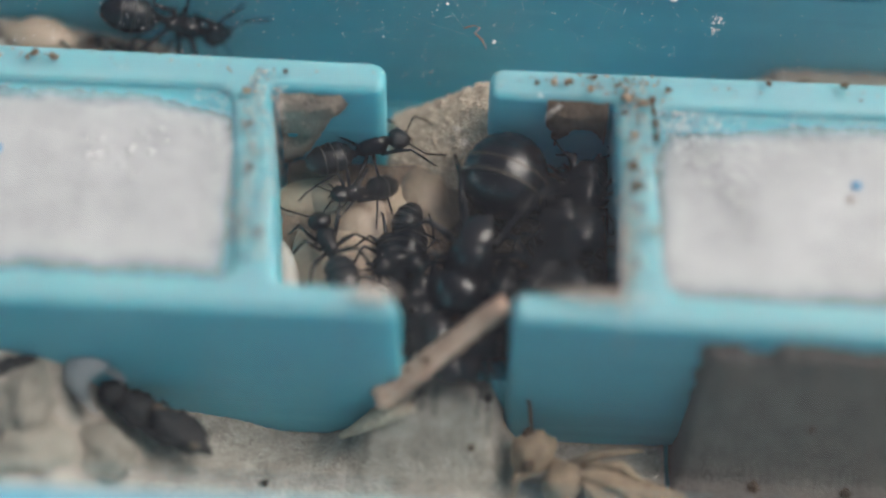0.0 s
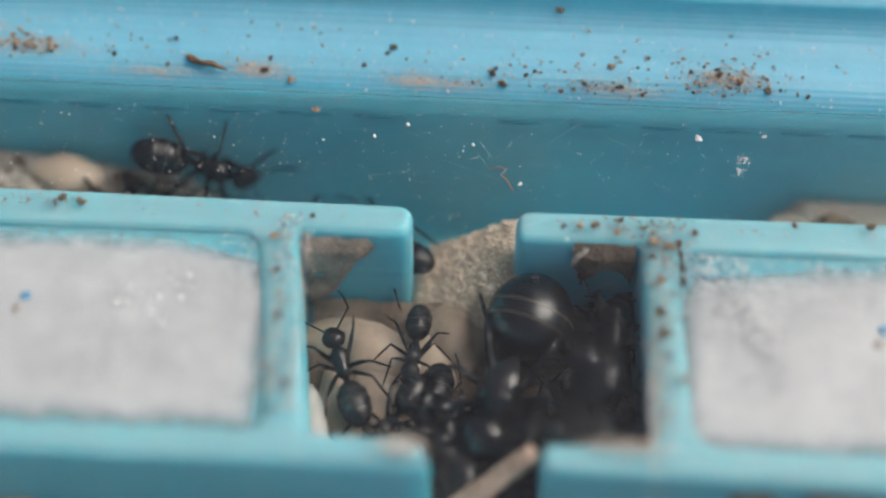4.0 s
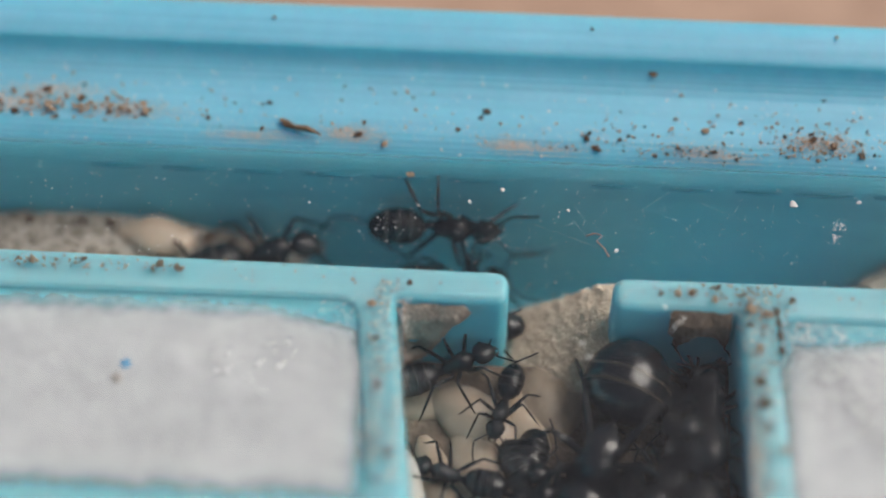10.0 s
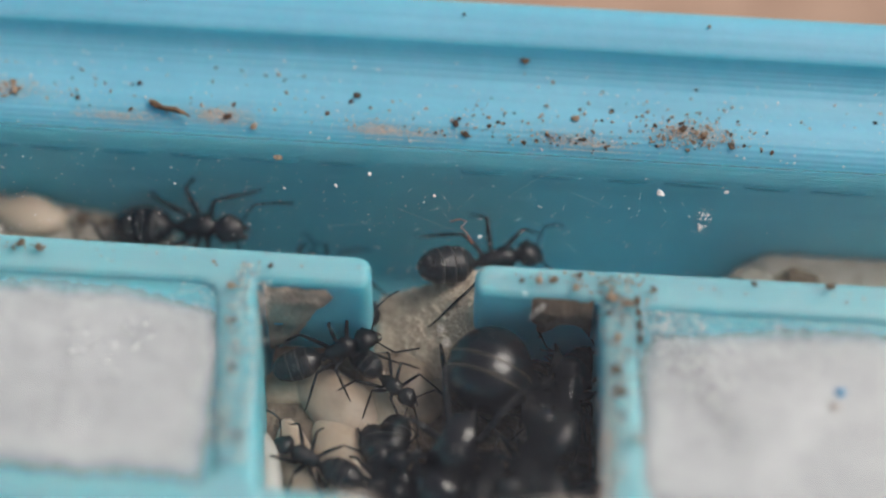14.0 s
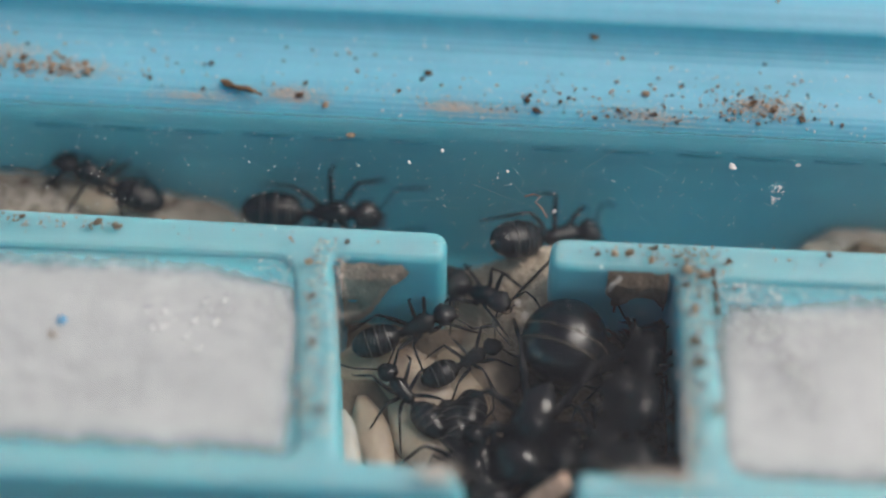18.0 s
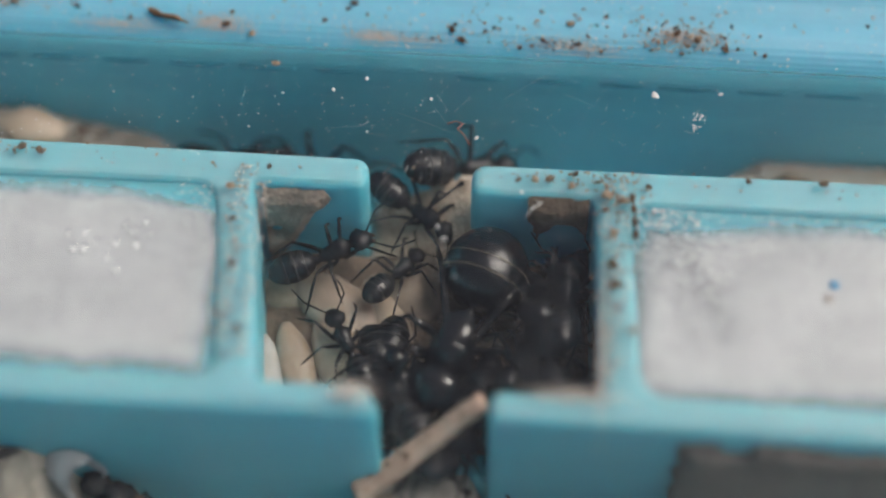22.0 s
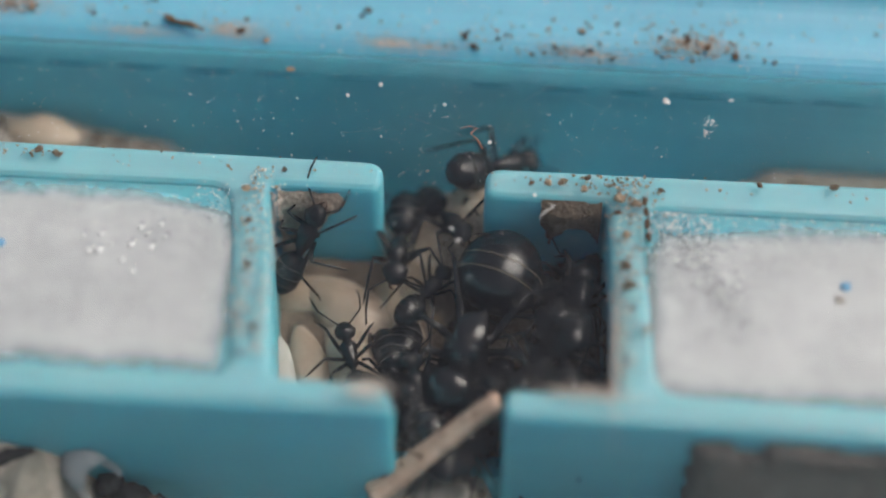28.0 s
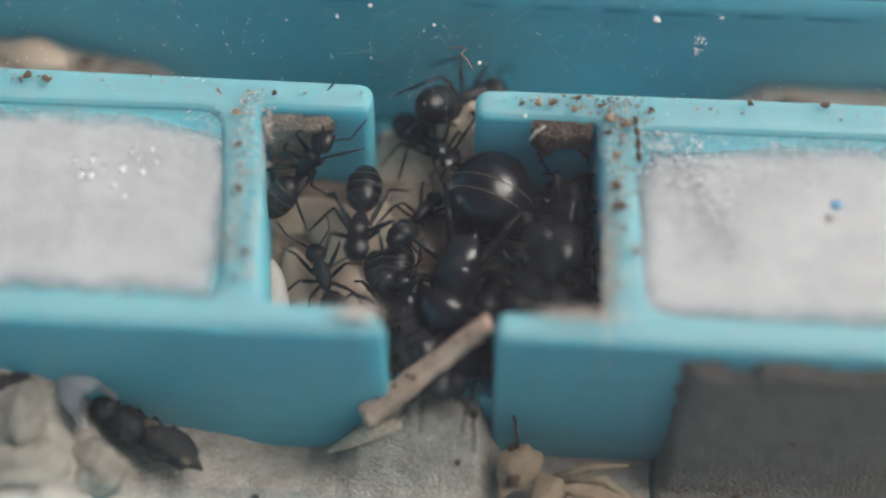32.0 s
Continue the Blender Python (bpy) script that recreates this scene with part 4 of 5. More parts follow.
def lump(name, x, y, z, r, mat, label, category="crumb", group="", long=1.0, yaw=0):
    bm = bmesh.new()
    bmesh.ops.create_icosphere(bm, subdivisions=2, radius=r)
    for v in bm.verts:
        v.co *= 1 + 0.6 * noise.noise(v.co * (1.9 / r) + Vector((x, y, z)))
        v.co.x *= long
        v.co.z *= 0.6
    return tagged(part(name, bm, mat, None, smooth=False, at=pose(x * MM, y * MM, z * MM, 0, 0, yaw)), label, category, group)


TINY = [(-13.5, 9.9), (-8.9, 11.3), (-9.0, 10.4), (-7.4, 11.2), (-6.0, 11.0), (-3.8, 11.1), (-4.9, 10.8), (0.1, 9.3), (-21.8, 9.1), (-23.7, 9.9), (-22.4, 8.5), (1.2, 9.2), (3.0, 8.1), (7.7, 8.8), (12.7, 8.7), (11.8, 8.0), (16.7, 8.5)]
MIDDLING = [(-13.1, 10.0), (-1.0, 9.6), (-7.6, 9.0), (-16.5, 8.9), (-19.9, 9.2), (-21.6, 9.9), (-2.3, 8.8), (6.9, 8.6), (9.6, 8.0), (10.2, 8.3), (8.9, 7.9), (13.5, 7.9), (-13.4, 8.4), (16.2, 9.2), (18.1, 8.0), (17.7, 9.4), (22.8, 8.1)]
LARGE = [(-0.7, 10.0), (-7.9, 8.3), (-6.4, 7.9), (5.0, 8.6), (5.6, 8.1), (11.7, 9.3), (17.8, 9.1), (18.9, 8.7), (20.5, 8.3), (-27.6, 8.8), (-25.9, 10.3), (-23.9, 9.8)]
for places, size, look_of in ((TINY, 0.075, "tiny brown crumb of soil on the tray ledge"), (MIDDLING, 0.12, "small brown crumb of soil on the tray ledge"), (LARGE, 0.19, "large brown crumb of soil on the tray ledge")):
    for n, (x, y) in enumerate(places):
        lump("soil_crumb", x, y, ledge_height(y) + 0.5 * size, size, (CRUMB, DARK_CRUMB)[(n + 1) % 3 > 0], look_of, group="crumbs on the ledge", long=1.3, yaw=37 * n)
flecks = [(random.uniform(-34, 36), random.uniform(7.4, 12.3)) for _ in range(420)]
scatter("flecks", [(x, y, ledge_height(y) + 0.01, 0.025 + 0.05 * random.random() ** 2) for x, y in flecks], PALE, "tiny pale flecks of dust on the tray ledge", "dust")
lump("soil_crumb", 8.7, 12.5, 10.4, 0.2, CRUMB, "flat brown crumb of soil below the rim", group="crumbs on the ledge", long=1.4)
for x, y in ((5.1, 14.4), (19.0, 14.5), (-13.1, 14.3)):
    lump("soil_crumb", x, y, 11.9, 0.11, CRUMB, "dark crumb on the tray rim", group="crumbs on the rim")
lump("soil_crumb", -34.6, 10.3, 9.75, 0.36, DARK_CRUMB, "dark clod of soil on the tray ledge", group="crumbs on the ledge", long=1.3)
for n in range(22):
    x, y, size = random.uniform(-36.6, -32.0), random.gauss(9.2, 0.4), random.uniform(0.12, 0.27)
    lump("soil_crumb", x, y, ledge_height(y) + 0.4 * size, size, (CRUMB, MUD, DARK_CRUMB)[n % 3], "brown crumb of soil heaped on the tray ledge", group="crumbs on the ledge", long=1.4, yaw=53 * n)

# a bark chip on the ledge
bm = tube([(-1.25, 0.1, 0), (-0.9, 0.02, 0.05), (-0.3, -0.05, 0), (0.4, 0.03, 0.04), (1.3, -0.04, 0)], [0.1, 0.24, 0.2, 0.17, 0.05], 6)
for v in bm.verts:
    v.co += Vector([random.uniform(-0.07, 0.07) for _ in range(3)])
tagged(part("bark_chip", bm, BARK, None, smooth=False, at=pose(-0.0112, 0.00835, 0.0094, 0, 0, -17)), "narrow brown bark chip lying on the tray ledge", "chip")

# crumbs on top of the nest block, under and around the glass edge
n = 0
for x, y in [(9.2, -1.1), (10.1, -1.0), (11.5, -0.4), (12.3, -0.5), (12.1, -1.3), (14.0, -1.8), (13.9, -2.8), (14.4, -4.2), (14.4, -6.2), (14.6, -7.5), (15.5, -10.2), (15.5, -0.9), (16.3, -1.1), (14.9, -2.1), (13.5, -1.0), (21.7, -0.4),
             (25.8, -0.3), (14.7, -10.7), (14.8, -8.9), (-6.3, -2.5), (-5.7, -6.0), (-5.6, -7.5), (-4.9, -11.4), (-5.0, -9.2), (-4.4, -1.1), (-17.1, -0.8), (-18.5, -0.9), (-6.0, -4.6), (-25.1, -0.7), (-23.8, -0.6),
             (-22.3, -0.5), (-30.2, -2.3), (-31.1, -5.2), (-30.9, -9.4), (-18.1, -0.6), (-25.9, -0.6), (-5.4, -13.0), (10.9, -0.9), (13.0, -0.4)]:
    n += 1
    big = 0.24 if (x, y) in ((14.4, -6.2), (14.6, -7.5), (14.0, -1.8), (-30.9, -9.4)) else 0.09 + 0.05 * (n % 3)
    lump("soil_crumb", x, y, 8.5 + 0.02 + 0.4 * big, big, (CRUMB, DARK_CRUMB, CRUMB)[n % 3], "brown crumb stuck on the cover glass over the block", group="crumbs on the cover glass", long=1.4, yaw=53 * n)
for n, (y, x) in enumerate(((-1.9, 15.42), (-2.6, 15.47), (-3.4, 15.55), (-4.3, 15.62))):
    lump("dark_crumb", x, y, 8.55, 0.16, DARK_CRUMB, "dark crumb in a row on the cover glass", group="crumbs on the cover glass", long=2.2, yaw=95)

grit = []
for n in range(620):
    x, y = rnd.choice(((rnd.gauss(14.4, 0.4), rnd.uniform(-13.5, -0.3)), (rnd.gauss(14.5, 0.6), rnd.uniform(-13.5, -0.3)), (rnd.gauss(14.0, 1.4), rnd.gauss(-1.3, 0.8)), (rnd.gauss(-5.6, 0.5), rnd.uniform(-12, -1)), (rnd.gauss(-24, 3), rnd.gauss(-0.7, 0.3)), (rnd.uniform(-31, 34), rnd.gauss(-0.9, 0.4))))
    if y < -0.1 and not (-4.4 < x < 13.2 and y < -1.7):
        grit.append((x, y, 8.54, rnd.uniform(0.035, 0.1)))
scatter("soil_crumbs", grit, CRUMB, "brown soil grains on the cover glass over the block", "crumbs")
specks = []
for n in range(1100):
    x = rnd.choice((rnd.gauss(2, 6), rnd.uniform(-28, 32), rnd.uniform(-28, 32)))
    y = rnd.choice((rnd.gauss(2.5, 2.5), rnd.uniform(-14, 6.5)))
    if y < 6.6:
        specks.append((x, y, 8.54, 0.011 + 0.032 * rnd.random() ** 2))
specks += [(rnd.uniform(-27, -4), rnd.uniform(1.0, 6.0), 8.54, 0.015 + 0.035 * rnd.random() ** 2) for _ in range(170)]
specks += [(x, y, 8.55, 0.1) for x, y in ((-1.4, 4.4), (0.4, 5.3), (4.1, 4.1), (-4.2, 4.0), (20.3, 5.5), (6.8, 1.6), (9.4, -1.9), (5.0, -4.4), (5.4, -5.2))]
scatter("dust", specks, PALE, "white dust specks on the cover glass", "dust")
wear = []
for n in range(3400):
    x, y = rnd.choice(((rnd.gauss(14.4, 0.4), rnd.uniform(-13.6, -0.2)), (rnd.gauss(-5.7, 0.35), rnd.uniform(-12, -1)), (rnd.gauss(1.2, 0.7), rnd.gauss(-14.7, 0.3)), (rnd.gauss(12.4, 1.4), rnd.gauss(-14.2, 0.25)), (13.75 + abs(rnd.gauss(0, 0.25)), rnd.gauss(-11.5, 2.2)), (rnd.gauss(-4.6, 0.2), rnd.uniform(-13, -2))))
    wear.append((x, y, 8.53, rnd.uniform(0.012, 0.05)))
scatter("dust", wear, DUST, "pale sandy dust rubbed on the cover glass over the block", "dust")
hair = bmesh.new()
for n in range(60):
    x, y, a = rnd.uniform(-3, 20), rnd.gauss(3.6, 1.6), rnd.uniform(0, 3.1)
    ln = rnd.uniform(0.05, 0.22)
    if y < 6.2:
        bmesh.ops.create_cone(hair, cap_ends=True, segments=4, radius1=0.012, radius2=0.006, depth=2 * ln, matrix=Matrix.Translation((x, y, 8.54)) @ pose(0, 0, 0, 90, 0, math.degrees(a)))
for n in range(8):
    x, y, a, ln = rnd.uniform(-6, 14), rnd.uniform(-1.0, 5.5), rnd.gauss(-0.15, 0.5), rnd.uniform(1.2, 4.5)
    if y + abs(math.sin(a)) * ln / 2 < 6.5:
        bmesh.ops.create_cone(hair, cap_ends=True, segments=4, radius1=0.006, radius2=0.003, depth=ln, matrix=Matrix.Translation((x, y, 8.532)) @ pose(0, 0, 0, 90, 0, 90 + math.degrees(a)))
tagged(part("scratches", hair, PALE), "fine pale hairs and scratches on the cover glass", "dust", kind="stuff")
lump("grit", -4.8, 6.0, 8.65, 0.19, CRUMB, "orange grain on the cover glass", long=1.3)
lump("grit", 16.6, 5.1, 8.65, 0.2, PALE, "bright pale grain on the cover glass", long=1.1)
for x, y, r in ((19.1, 3.9, 0.22), (18.8, 3.0, 0.12)):
    scatter("fluff", [(rnd.gauss(x, r), rnd.gauss(y, r), 8.55 + abs(rnd.gauss(0, 0.08)), rnd.uniform(0.015, 0.05)) for _ in range(45)], PALE, "white fluff on the cover glass", "fluff")
tagged(part("fibre", tube([(5.1, 2.45, 8.56), (5.6, 2.62, 8.6), (6.0, 2.5, 8.57), (5.7, 2.1, 8.6), (6.1, 1.7, 8.58), (6.4, 1.1, 8.56)], 0.036, 6), RED), "thin red fibre on the cover glass", "fibre")
tagged(part("fibre", tube([(9.7, -3.5, 8.56), (10.0, -3.0, 8.62), (10.35, -2.75, 8.6), (10.5, -2.5, 8.56)], 0.035, 6), PALE), "thin white fibre on the cover glass", "fibre")


# ---- water under the glass ----
def drop(name, x, y, r, label, group="water bubbles under the glass", z=8.02, sink=0.7, mat=BUBBLE):
    bm = bmesh.new()
    bmesh.ops.create_uvsphere(bm, u_segments=18, v_segments=10, radius=r, matrix=Matrix.Diagonal((1, 1, sink, 1)))
    ob = part(name, bm, mat, None, at=pose(x * MM, y * MM, (z - r * sink) * MM))
    return tagged(ob, label, "bubble", group)


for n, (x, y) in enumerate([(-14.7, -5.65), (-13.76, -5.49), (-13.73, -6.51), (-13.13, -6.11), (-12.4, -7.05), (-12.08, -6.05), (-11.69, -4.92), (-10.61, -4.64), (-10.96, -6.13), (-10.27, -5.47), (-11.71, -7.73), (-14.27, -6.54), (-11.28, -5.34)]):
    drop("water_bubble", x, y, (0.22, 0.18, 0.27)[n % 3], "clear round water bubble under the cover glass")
    # a small white blob paints the glint at each bubble's lower edge
    drop("painted_glint", x - 0.12, y - 0.24, 0.13 + 0.04 * (n % 3), "tiny painted white glint on a water bubble", mat=GLINT)
# droplets: blue refraction and grey shadow are put in as coloured lumps
for x, y in ((26.15, -6.4), (-19.2, -6.6)):
    drop("blue_droplet", x, y, 0.3, "small water droplet with its blue refraction painted on", "beads under the glass", mat=BLUE_DROP)
    lump("drop_shadow", x - 0.35, y - 0.85, 7.78, 0.32, CAST, "grey lump painted as a droplet's shadow on the wet cotton", "speck")
rim = [(0.0, 0.12), (0.7, 0.14), (1.1, 0.28), (1.4, 0.62), (1.65, 0.78), (1.9, 0.66), (2.08, 0.35), (2.15, 0.0)]
bm = bmesh.new()
rings = [[bm.verts.new((max(r, 0.01) * math.cos(w), 0.85 * max(r, 0.01) * math.sin(w), h)) for w in (2 * math.pi * k / 32 for k in range(32))] for r, h in rim]
for a, b in zip(rings, rings[1:]):
    for k in range(32):
        bm.faces.new((a[k], b[k], b[(k + 1) % 32], a[(k + 1) % 32]))
bm.faces.new(rings[0])
bm.faces.new(rings[-1][::-1])
puddle = part("water_drop", bm, WATER, at=pose(-0.0309, 0.01175, 0.00975, 20))
puddle.visible_shadow = False
tagged(puddle, "clear flat ring shaped water drop on the tray ledge", "drop")
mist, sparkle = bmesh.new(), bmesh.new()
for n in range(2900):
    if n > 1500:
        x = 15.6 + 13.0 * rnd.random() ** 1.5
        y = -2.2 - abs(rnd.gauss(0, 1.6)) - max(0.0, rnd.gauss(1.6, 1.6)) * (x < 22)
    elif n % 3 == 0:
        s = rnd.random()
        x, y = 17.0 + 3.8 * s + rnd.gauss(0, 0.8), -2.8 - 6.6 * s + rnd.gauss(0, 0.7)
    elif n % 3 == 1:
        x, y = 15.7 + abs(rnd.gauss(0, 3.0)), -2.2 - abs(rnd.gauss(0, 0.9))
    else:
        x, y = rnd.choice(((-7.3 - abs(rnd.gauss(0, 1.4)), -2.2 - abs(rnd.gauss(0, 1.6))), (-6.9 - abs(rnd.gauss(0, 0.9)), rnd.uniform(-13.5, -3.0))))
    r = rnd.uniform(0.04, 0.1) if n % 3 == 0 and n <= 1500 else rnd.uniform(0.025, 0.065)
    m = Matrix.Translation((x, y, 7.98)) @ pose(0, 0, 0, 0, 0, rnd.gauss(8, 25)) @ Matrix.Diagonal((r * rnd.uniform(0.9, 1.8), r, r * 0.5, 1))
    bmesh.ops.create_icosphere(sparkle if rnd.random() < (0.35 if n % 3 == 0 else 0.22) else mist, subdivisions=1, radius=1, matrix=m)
# droplets given the white glint colour to sparkle
glints = part("condensation", sparkle, GLINT)
tagged(glints, "condensation droplets with painted white glints under the cover glass", "droplets", kind="stuff")
fog = part("condensation", mist, BUBBLE)
tagged(fog, "fine condensation droplets under the cover glass", "droplets", kind="stuff")

# ---- things in the front trough ----
# a wood splinter reaching out of the lower doorway
bm = bmesh.new()
secs = []
for i in range(25):
    s = i / 24
    w, h = 0.82 - 0.3 * s + 0.08 * rough(i, 0, 0.6, 3), 0.45 - 0.16 * s + 0.07 * rough(i, 3, 0.5, 3)
    if i == 0:
        w, h = 0.62, 0.3
    c = Vector((9.5 * s - 4.75, 0.1 * rough(i, 5, 0.2), 0.08 * rough(i, 9, 0.2)))
    secs.append([bm.verts.new(c + Vector((0.12 * rough(a * 3, b * 3 + i, 1.0), a * w, b * h))) for a, b in ((-1, -0.5), (-0.85, 0.55), (-0.4, 0.85), (-0.05, 0.8), (0.35, 1.0), (0.75, 0.7), (1, -0.2), (0.3, -1))])
for a, b in zip(secs, secs[1:]):
    for k in range(8):
        bm.faces.new((a[k], a[(k + 1) % 8], b[(k + 1) % 8], b[k]))
bm.faces.new(secs[0][::-1])
bm.faces.new(secs[-1])
bmesh.ops.recalc_face_normals(bm, faces=bm.faces)
splinter = tagged(empty("wood_splinter"), "pinkish weathered wood splinter lying in the lower doorway", "splinter")
splinter.matrix_basis = pose(0.00466, -0.01495, 0.0030, 0, -42, 22.5)
part("shaft", bm, WOOD, splinter, smooth=False)
for x, y in ((-1.9, 0.1), (-0.6, -0.2), (1.1, 0.15), (2.6, 0.0), (-3.2, 0.2), (-0.9, 0.15), (3.4, -0.1)):
    b2 = bmesh.new()
    crumb_mesh(b2, x, y, 0.4 - 0.03 * x, 0.15, 0.35, rnd)
    part("dark_spot", b2, DARK_CRUMB, splinter, smooth=False)
# pale ridge of the sand slope, added as a separate tube
tagged(part("twig", tube([(3.4, -16.4, -0.5), (2.2, -16.5, -1.2), (0.9, -16.7, -2.2), (-0.6, -16.9, -3.5)], [0.3, 0.5, 0.45, 0.15], 8), PALE_SAND), "short pale ridge of sand below the splinter", "twig")

# a dried straw-coloured cricket
def chunk(name, parent, mat, at, size, seed, yaw=0, pitch=0, ridged=0.0):
    """A shrivelled body part, size its half lengths."""
    bm = bmesh.new()
    bmesh.ops.create_icosphere(bm, subdivisions=3, radius=1.0)
    for v in bm.verts:
        f = 1 + 0.3 * noise.noise(v.co * 1.6 + Vector((seed, 0, 0))) + 0.14 * noise.noise(v.co * 4 + Vector((0, seed, 0))) + ridged * noise.noise(v.co * 3 + Vector((seed, seed, 2)))
        v.co = Vector((v.co.x * size[0], v.co.y * size[1], v.co.z * size[2])) * f
    return part(name, bm, mat, parent, at=pose(*(c * MM for c in at), 0, pitch, yaw))


cricket = tagged(empty("dead_cricket", 11.6, -18.6, -3.0, -6), "dried straw coloured dead cricket on the sand", "insect")
head = chunk("head", cricket, STRAW, (-1.7, 0.6, 0.5), (1.35, 1.15, 1.2), 2.2, 60)
chunk("eye", head, DARK_CRUMB, (0.5, 0.8, 0.6), (0.4, 0.3, 0.3), 4)
chunk("eye", head, DARK_CRUMB, (-0.9, -0.3, 0.5), (0.5, 0.35, 0.4), 6)
chunk("thorax", cricket, STRAW, (0.1, -0.7, 0.2), (1.2, 1.15, 0.9), 3.1, -25)
chunk("abdomen", cricket, STRAW, (3.2, -1.5, -0.1), (2.6, 0.9, 0.7), 7.3, -8)
for y, yaw, pitch in ((-0.5, -4, 6), (-1.9, -16, 5)):
    chunk("wing", cricket, STRAW, (3.6, y, 0.7), (2.9, 0.55, 0.12), 5 + y, yaw, pitch)
for pts in ([(0.3, 0.3, 0.3), (2.0, 1.0, 1.0), (4.2, 1.6, 0.7)], [(0.8, 0.2, 0.4), (3.0, 0.4, 1.0), (6.6, -1.4, -0.2)], [(0.8, -0.4, 0.4), (2.8, -0.9, 1.1), (7.4, -2.6, -0.4)], [(-0.6, 0.4, 0.2), (-2.4, -0.9, 0.4), (-2.6, -2.4, -0.6)],
            [(0.2, -1.2, 0.2), (0.8, -2.4, 0.4), (2.0, -3.2, -0.5)]):
    part("leg", tube(pts, [0.3, 0.3, 0.08], 7), STRAW, cricket)
part("antenna", tube([(-1.9, 1.3, 1.3), (-2.2, 2.4, 2.2), (-2.7, 3.5, 2.8)], [0.12, 0.1, 0.06], 6), DARK_CRUMB, cricket)

# an empty white pupal husk with a dark dead beetle beside it
husk = bmesh.new()
rings = []
for i in range(10):
    s = i / 9
    rings.append([husk.verts.new((3.4 * s - 1.7, (1.25 - 0.35 * s) * math.cos(a), (1.35 - 0.3 * s) * math.sin(a) + 0.25 * math.sin(3 * s))) for a in (-0.9 + 4.6 * k / 16 for k in range(17))])
for a, b in zip(rings, rings[1:]):
    for k in range(16):
        husk.faces.new((a[k], a[k + 1], b[k + 1], b[k]))
for v in husk.verts:
    v.co += Vector((0.35, 0.2, 0.2)) * noise.noise(v.co * 0.9) + Vector((0.1, 0.1, 0.1)) * noise.noise(v.co * 2.5)
bmesh.ops.solidify(husk, geom=husk.faces[:], thickness=0.16)
tagged(part("insect_husk", husk, SHELL, None, at=pose(-0.0139, -0.0164, 0.0009, 0, 22, 138)), "curled white insect husk in the sand", "husk")
def ragged(name, x, y, z, size, yaw, mat, label, category, group="", seed=0):
    """A crumpled lump with folds, size its half lengths."""
    bm = bmesh.new()
    bmesh.ops.create_icosphere(bm, subdivisions=4, radius=1.0)
    for v in bm.verts:
        f = 1 + 0.38 * noise.noise(v.co * 1.3 + Vector((seed, 0, 0))) + 0.14 * noise.noise(v.co * 3.5 + Vector((0, seed, 0))) - 0.12 * abs(noise.noise(v.co * 2.2 + Vector((0, 0, seed))))
        v.co = Vector((v.co.x * size[0], v.co.y * size[1], v.co.z * size[2])) * f
    return tagged(part(name, bm, mat, None, at=pose(x * MM, y * MM, z * MM, 0, 0, yaw)), label, category, group)


for n, (x, y, z, size, yaw) in enumerate(((-16.9, -17.2, 0.9, (2.5, 1.7, 1.4), 75), (-19.6, -17.0, 1.0, (2.0, 1.6, 1.3), 40), (-17.0, -20.3, 0.2, (2.6, 1.9, 1.1), 15), (-12.9, -19.8, -0.8, (1.9, 1.5, 0.9), -35), (-20.8, -20.2, 0.6, (2.4, 1.8, 1.2), -20))):
    ragged("seed_husk", x, y, z, size, yaw, HUSK, "ragged beige grey husk half sunk in the sand", "husk", "husks in the sand", 3.7 * n)
ragged("dark_clod", -18.1, -16.4, 2.0, (1.6, 0.6, 0.5), 20, DULL, "dark flake lying on pale husks", "flake", seed=9)
beetle = tagged(empty("dead_beetle", -10.6, -17.7, -1.0, -24), "dull black dead beetle lying in the sand", "insect")


chunk("abdomen", beetle, DULL, (1.5, 0, 0), (2.0, 0.95, 0.9), 1.7, ridged=0.3)
chunk("thorax", beetle, DULL, (-1.0, 0.1, 0.2), (1.2, 0.95, 0.8), 5, ridged=0.3)
chunk("head", beetle, DULL, (-2.5, 0.25, 0.5), (0.85, 0.7, 0.65), 8)
for x, y, z, r in ((0.2, 0.55, 0.6, 0.45), (-1.9, 0.6, 0.5, 0.35), (2.9, -0.4, 0.35, 0.4)):
    chunk("flake", beetle, LITTER, (x, y, z), (r, 0.6 * r, 0.4 * r), 11 + x)
for sd in (1, -1):
    for hx in (-1.2, -0.2, 1.0):
        part("leg", tube([(hx, 0.7 * sd, 0), (hx + 0.4, 1.0 * sd, 0.6), (hx + 1.1, 0.8 * sd, 0.5)], [0.12, 0.12, 0.06], 6), DULL, beetle)
for n, (x, y) in enumerate(((-4.5, -19.8), (7.4, -15.9), (22.0, -18.5), (24.5, -17.2), (20.5, -19.6), (27.0, -18.6), (6.6, -18.0), (-12.5, -20.8))):
    lump("soil_crumb", x, y, front_sand(x, y) + 0.1, 0.2 + 0.06 * (n % 3), DARK_CRUMB, "dark crumb lying on the sand", group="crumbs on the sand", yaw=40 * n)
lump("pale_clod", 22.6, 4.3, 1.4, 0.8, HUSK, "pale clod in the back trough", "clod", long=1.5)
lump("brown_clod", 25.4, 4.4, 1.4, 0.8, CRUMB, "brown clod in the back trough", "clod", long=1.6)
for n, x in enumerate((-15.6, -17.0, -22.6, -24.3, -27.5)):
    lump("dark_crumb", x, 5.8, back_sand(x, 5.8) + 0.12, 0.24, DARK_CRUMB, "dark crumb on the sand heap", group="crumbs on the sand", yaw=60 * n, long=1.4)

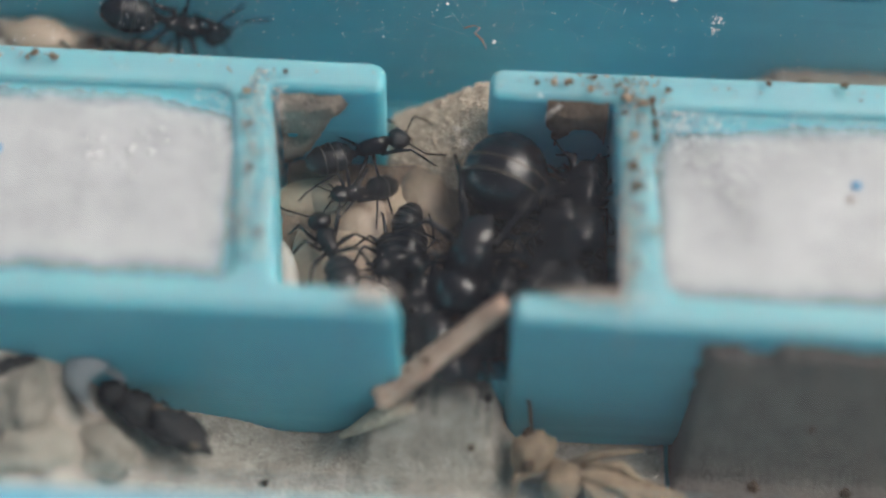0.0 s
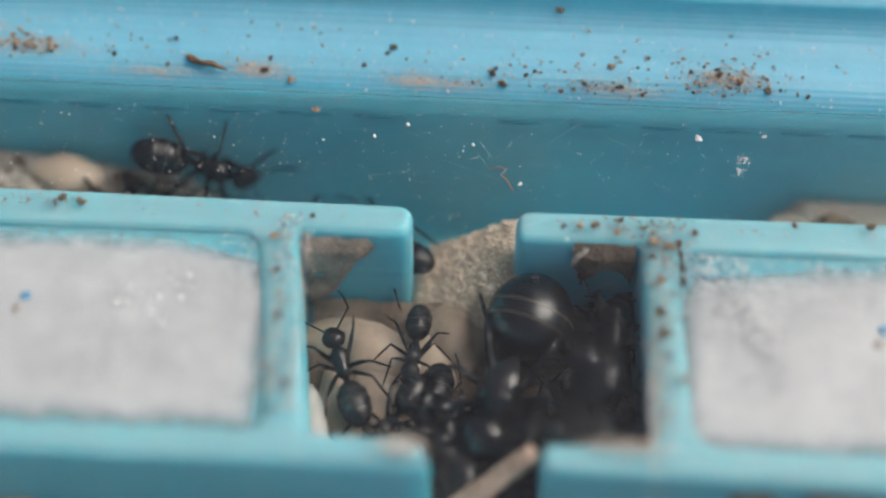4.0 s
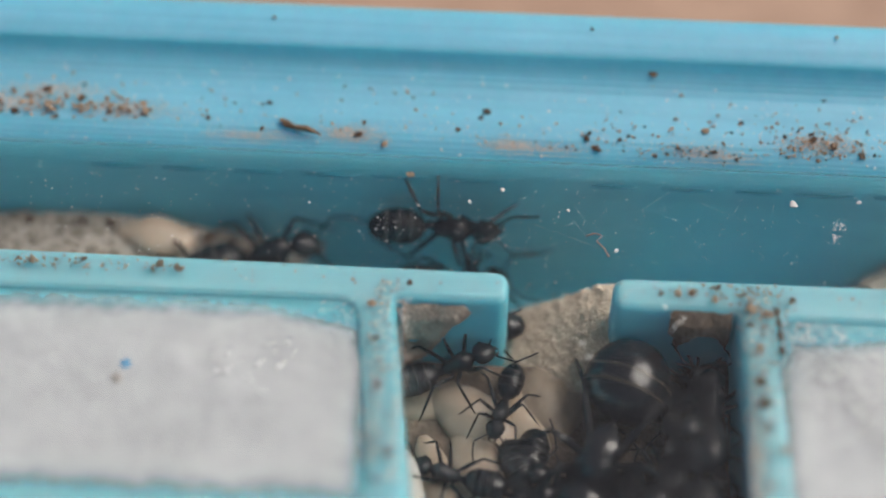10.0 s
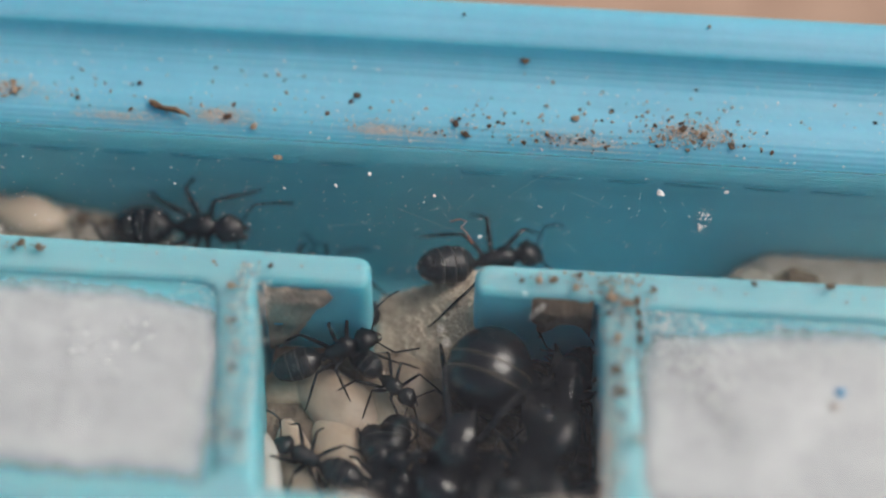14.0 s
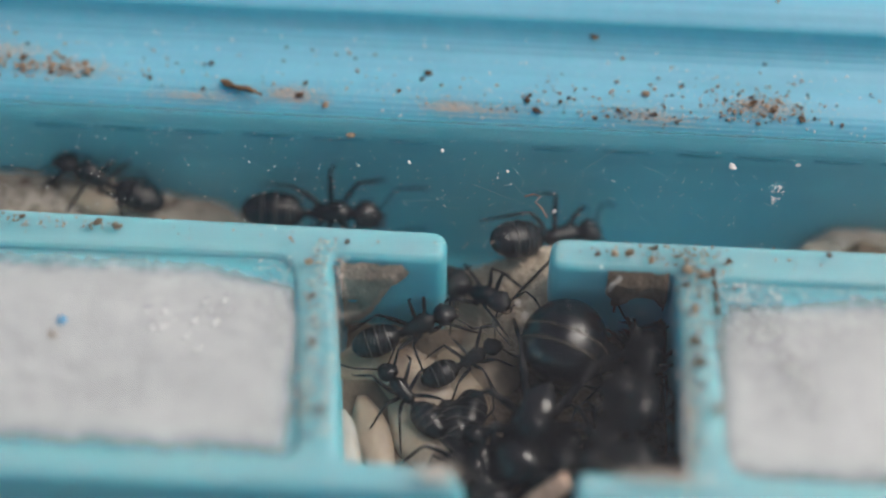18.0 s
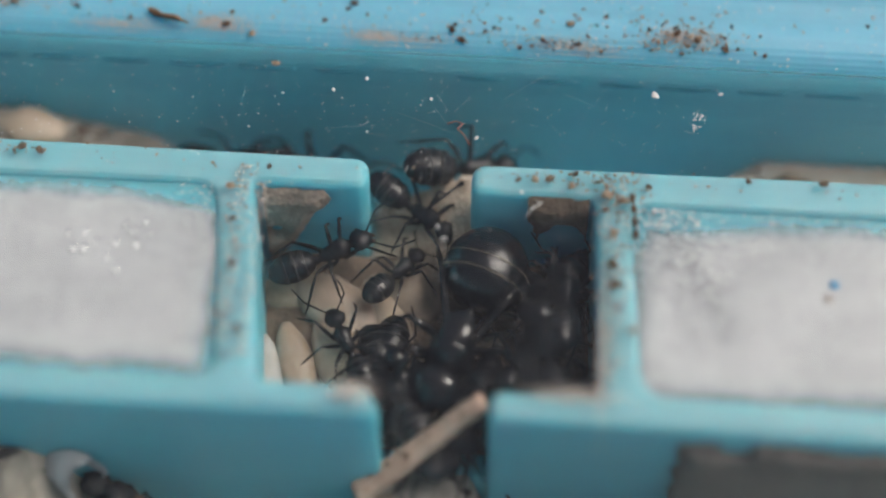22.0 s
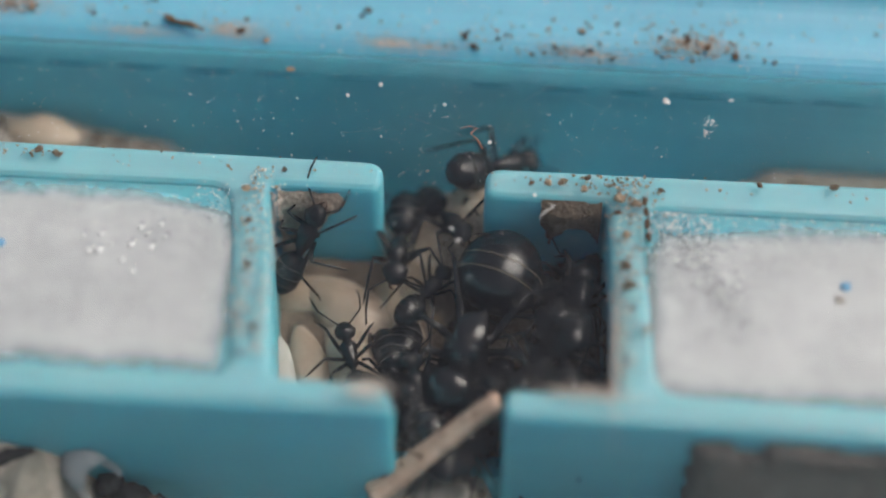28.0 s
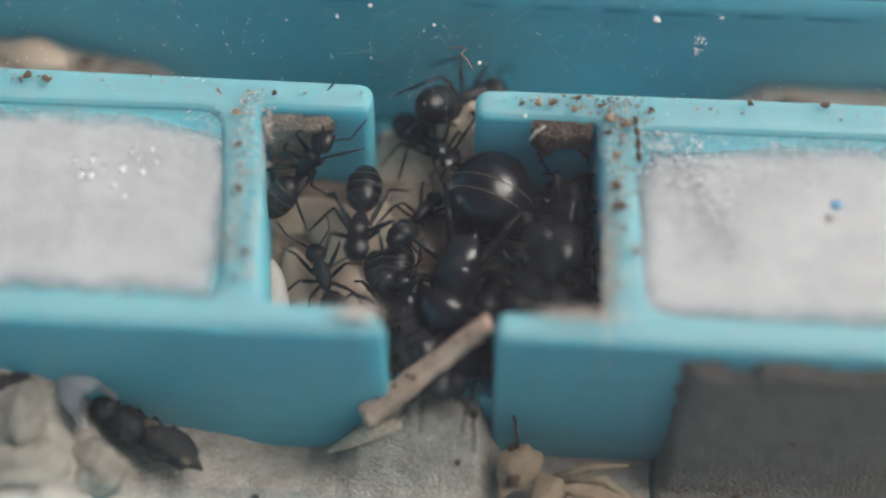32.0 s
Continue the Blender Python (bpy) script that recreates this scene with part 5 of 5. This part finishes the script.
grains, heap_grains = [], []
for n in range(3600):
    if n % 2:
        x, y = rnd.uniform(1.3, 6.4), rnd.uniform(-4.5, 3.5)
        z = back_sand(x, y)
    elif n % 4:
        x, y = rnd.uniform(-34, -11), rnd.uniform(1.5, 6.6)
        z = back_sand(x, y)
        heap_grains.append((x, y, z + 0.03, rnd.uniform(0.06, 0.16)))
        continue
    else:
        continue
    if z > -5:
        grains.append((x, y, z + 0.02, rnd.uniform(0.05, 0.13)))
scatter("sand_grains", heap_grains[::2], CRUMB, "brown sand grains on the heap", "sand")
scatter("sand_grains", heap_grains[1::2], DARK_CRUMB, "dark sand grains on the heap", "sand")
scatter("sand_grains", grains, PALE_SAND, "coarse pale sand grains on the sand", "sand")


# ---- movement ----
def carry(ob, rows):
    """Keys an ant along its way, and swings its legs and feelers with the distance it goes."""
    rows = list(rows)
    if rows[-1][0] < 32:
        rows.append((32.0, *rows[-1][1:]))
    walk(ob, [(t, pose(x * MM, y * MM, z * MM, roll, pitch, yaw)) for t, x, y, z, roll, pitch, yaw in rows])
    times = np.array([r[0] for r in rows])
    gone = np.r_[0, np.cumsum([math.dist(a[1:4], b[1:4]) + abs(b[6] - a[6]) * 0.02 for a, b in zip(rows, rows[1:])])]
    keys = np.arange(0, 32.01, 0.4)
    legs = [c for c in ob.children if c.name.startswith("leg")]
    for n, leg in enumerate(legs):
        hip = Vector(HIPS[leg.name])
        side = 1 if hip.y > 0 else -1
        phase = math.pi * ((n // 2 + n) % 2)
        out = []
        for t in keys:
            d = float(np.interp(t, times, gone))
            pace = float(np.interp(t + 0.3, times, gone) - np.interp(t - 0.3, times, gone)) / 0.6
            amp = 2.0 + 11.0 * min(pace / 1.5, 1.0)
            a = amp * math.sin(phase + 2 * math.pi * d / 3.0) + 1.5 * math.sin(1.3 * t + n)
            out.append((float(t), Matrix.Translation(hip) @ pose(0, 0, 0, 0, 0, side * a) @ Matrix.Translation(-hip)))
        walk(leg, out)
    head = next(c for c in ob.children if c.name.startswith("head"))
    for n, feeler in enumerate(c for c in head.children if c.name.startswith("antenna")):
        root = Vector(HIPS[feeler.name])
        walk(feeler, [(float(t), Matrix.Translation(root) @ pose(0, 0, 0, 0, 7 * math.sin(1.7 * t + 2 * n), 9 * math.sin(1.1 * t + 3 * n)) @ Matrix.Translation(-root)) for t in np.arange(0, 32.01, 0.8)])


def motions():
    for key, rows in WAYS.items():
        carry(WALKERS[key], rows)
    for n, ob in enumerate(crowd[:9]):
        m = ob.matrix_basis.copy()
        walk(ob, [(float(t), m @ pose(0.00012 * math.sin(t + n), 0.0001 * math.cos(0.7 * t + n), 0, 0, 0, 2.5 * math.sin(0.5 * t + 1.3 * n))) for t in range(0, 33, 2)])
    q = queen.matrix_basis.copy()
    walk(queen, [(float(t), q @ pose(0.00006 * math.sin(0.6 * t), 0, 0, 0, 0.6 * math.sin(0.5 * t), 0.5 * math.sin(0.4 * t))) for t in range(0, 33, 2)])


motions()
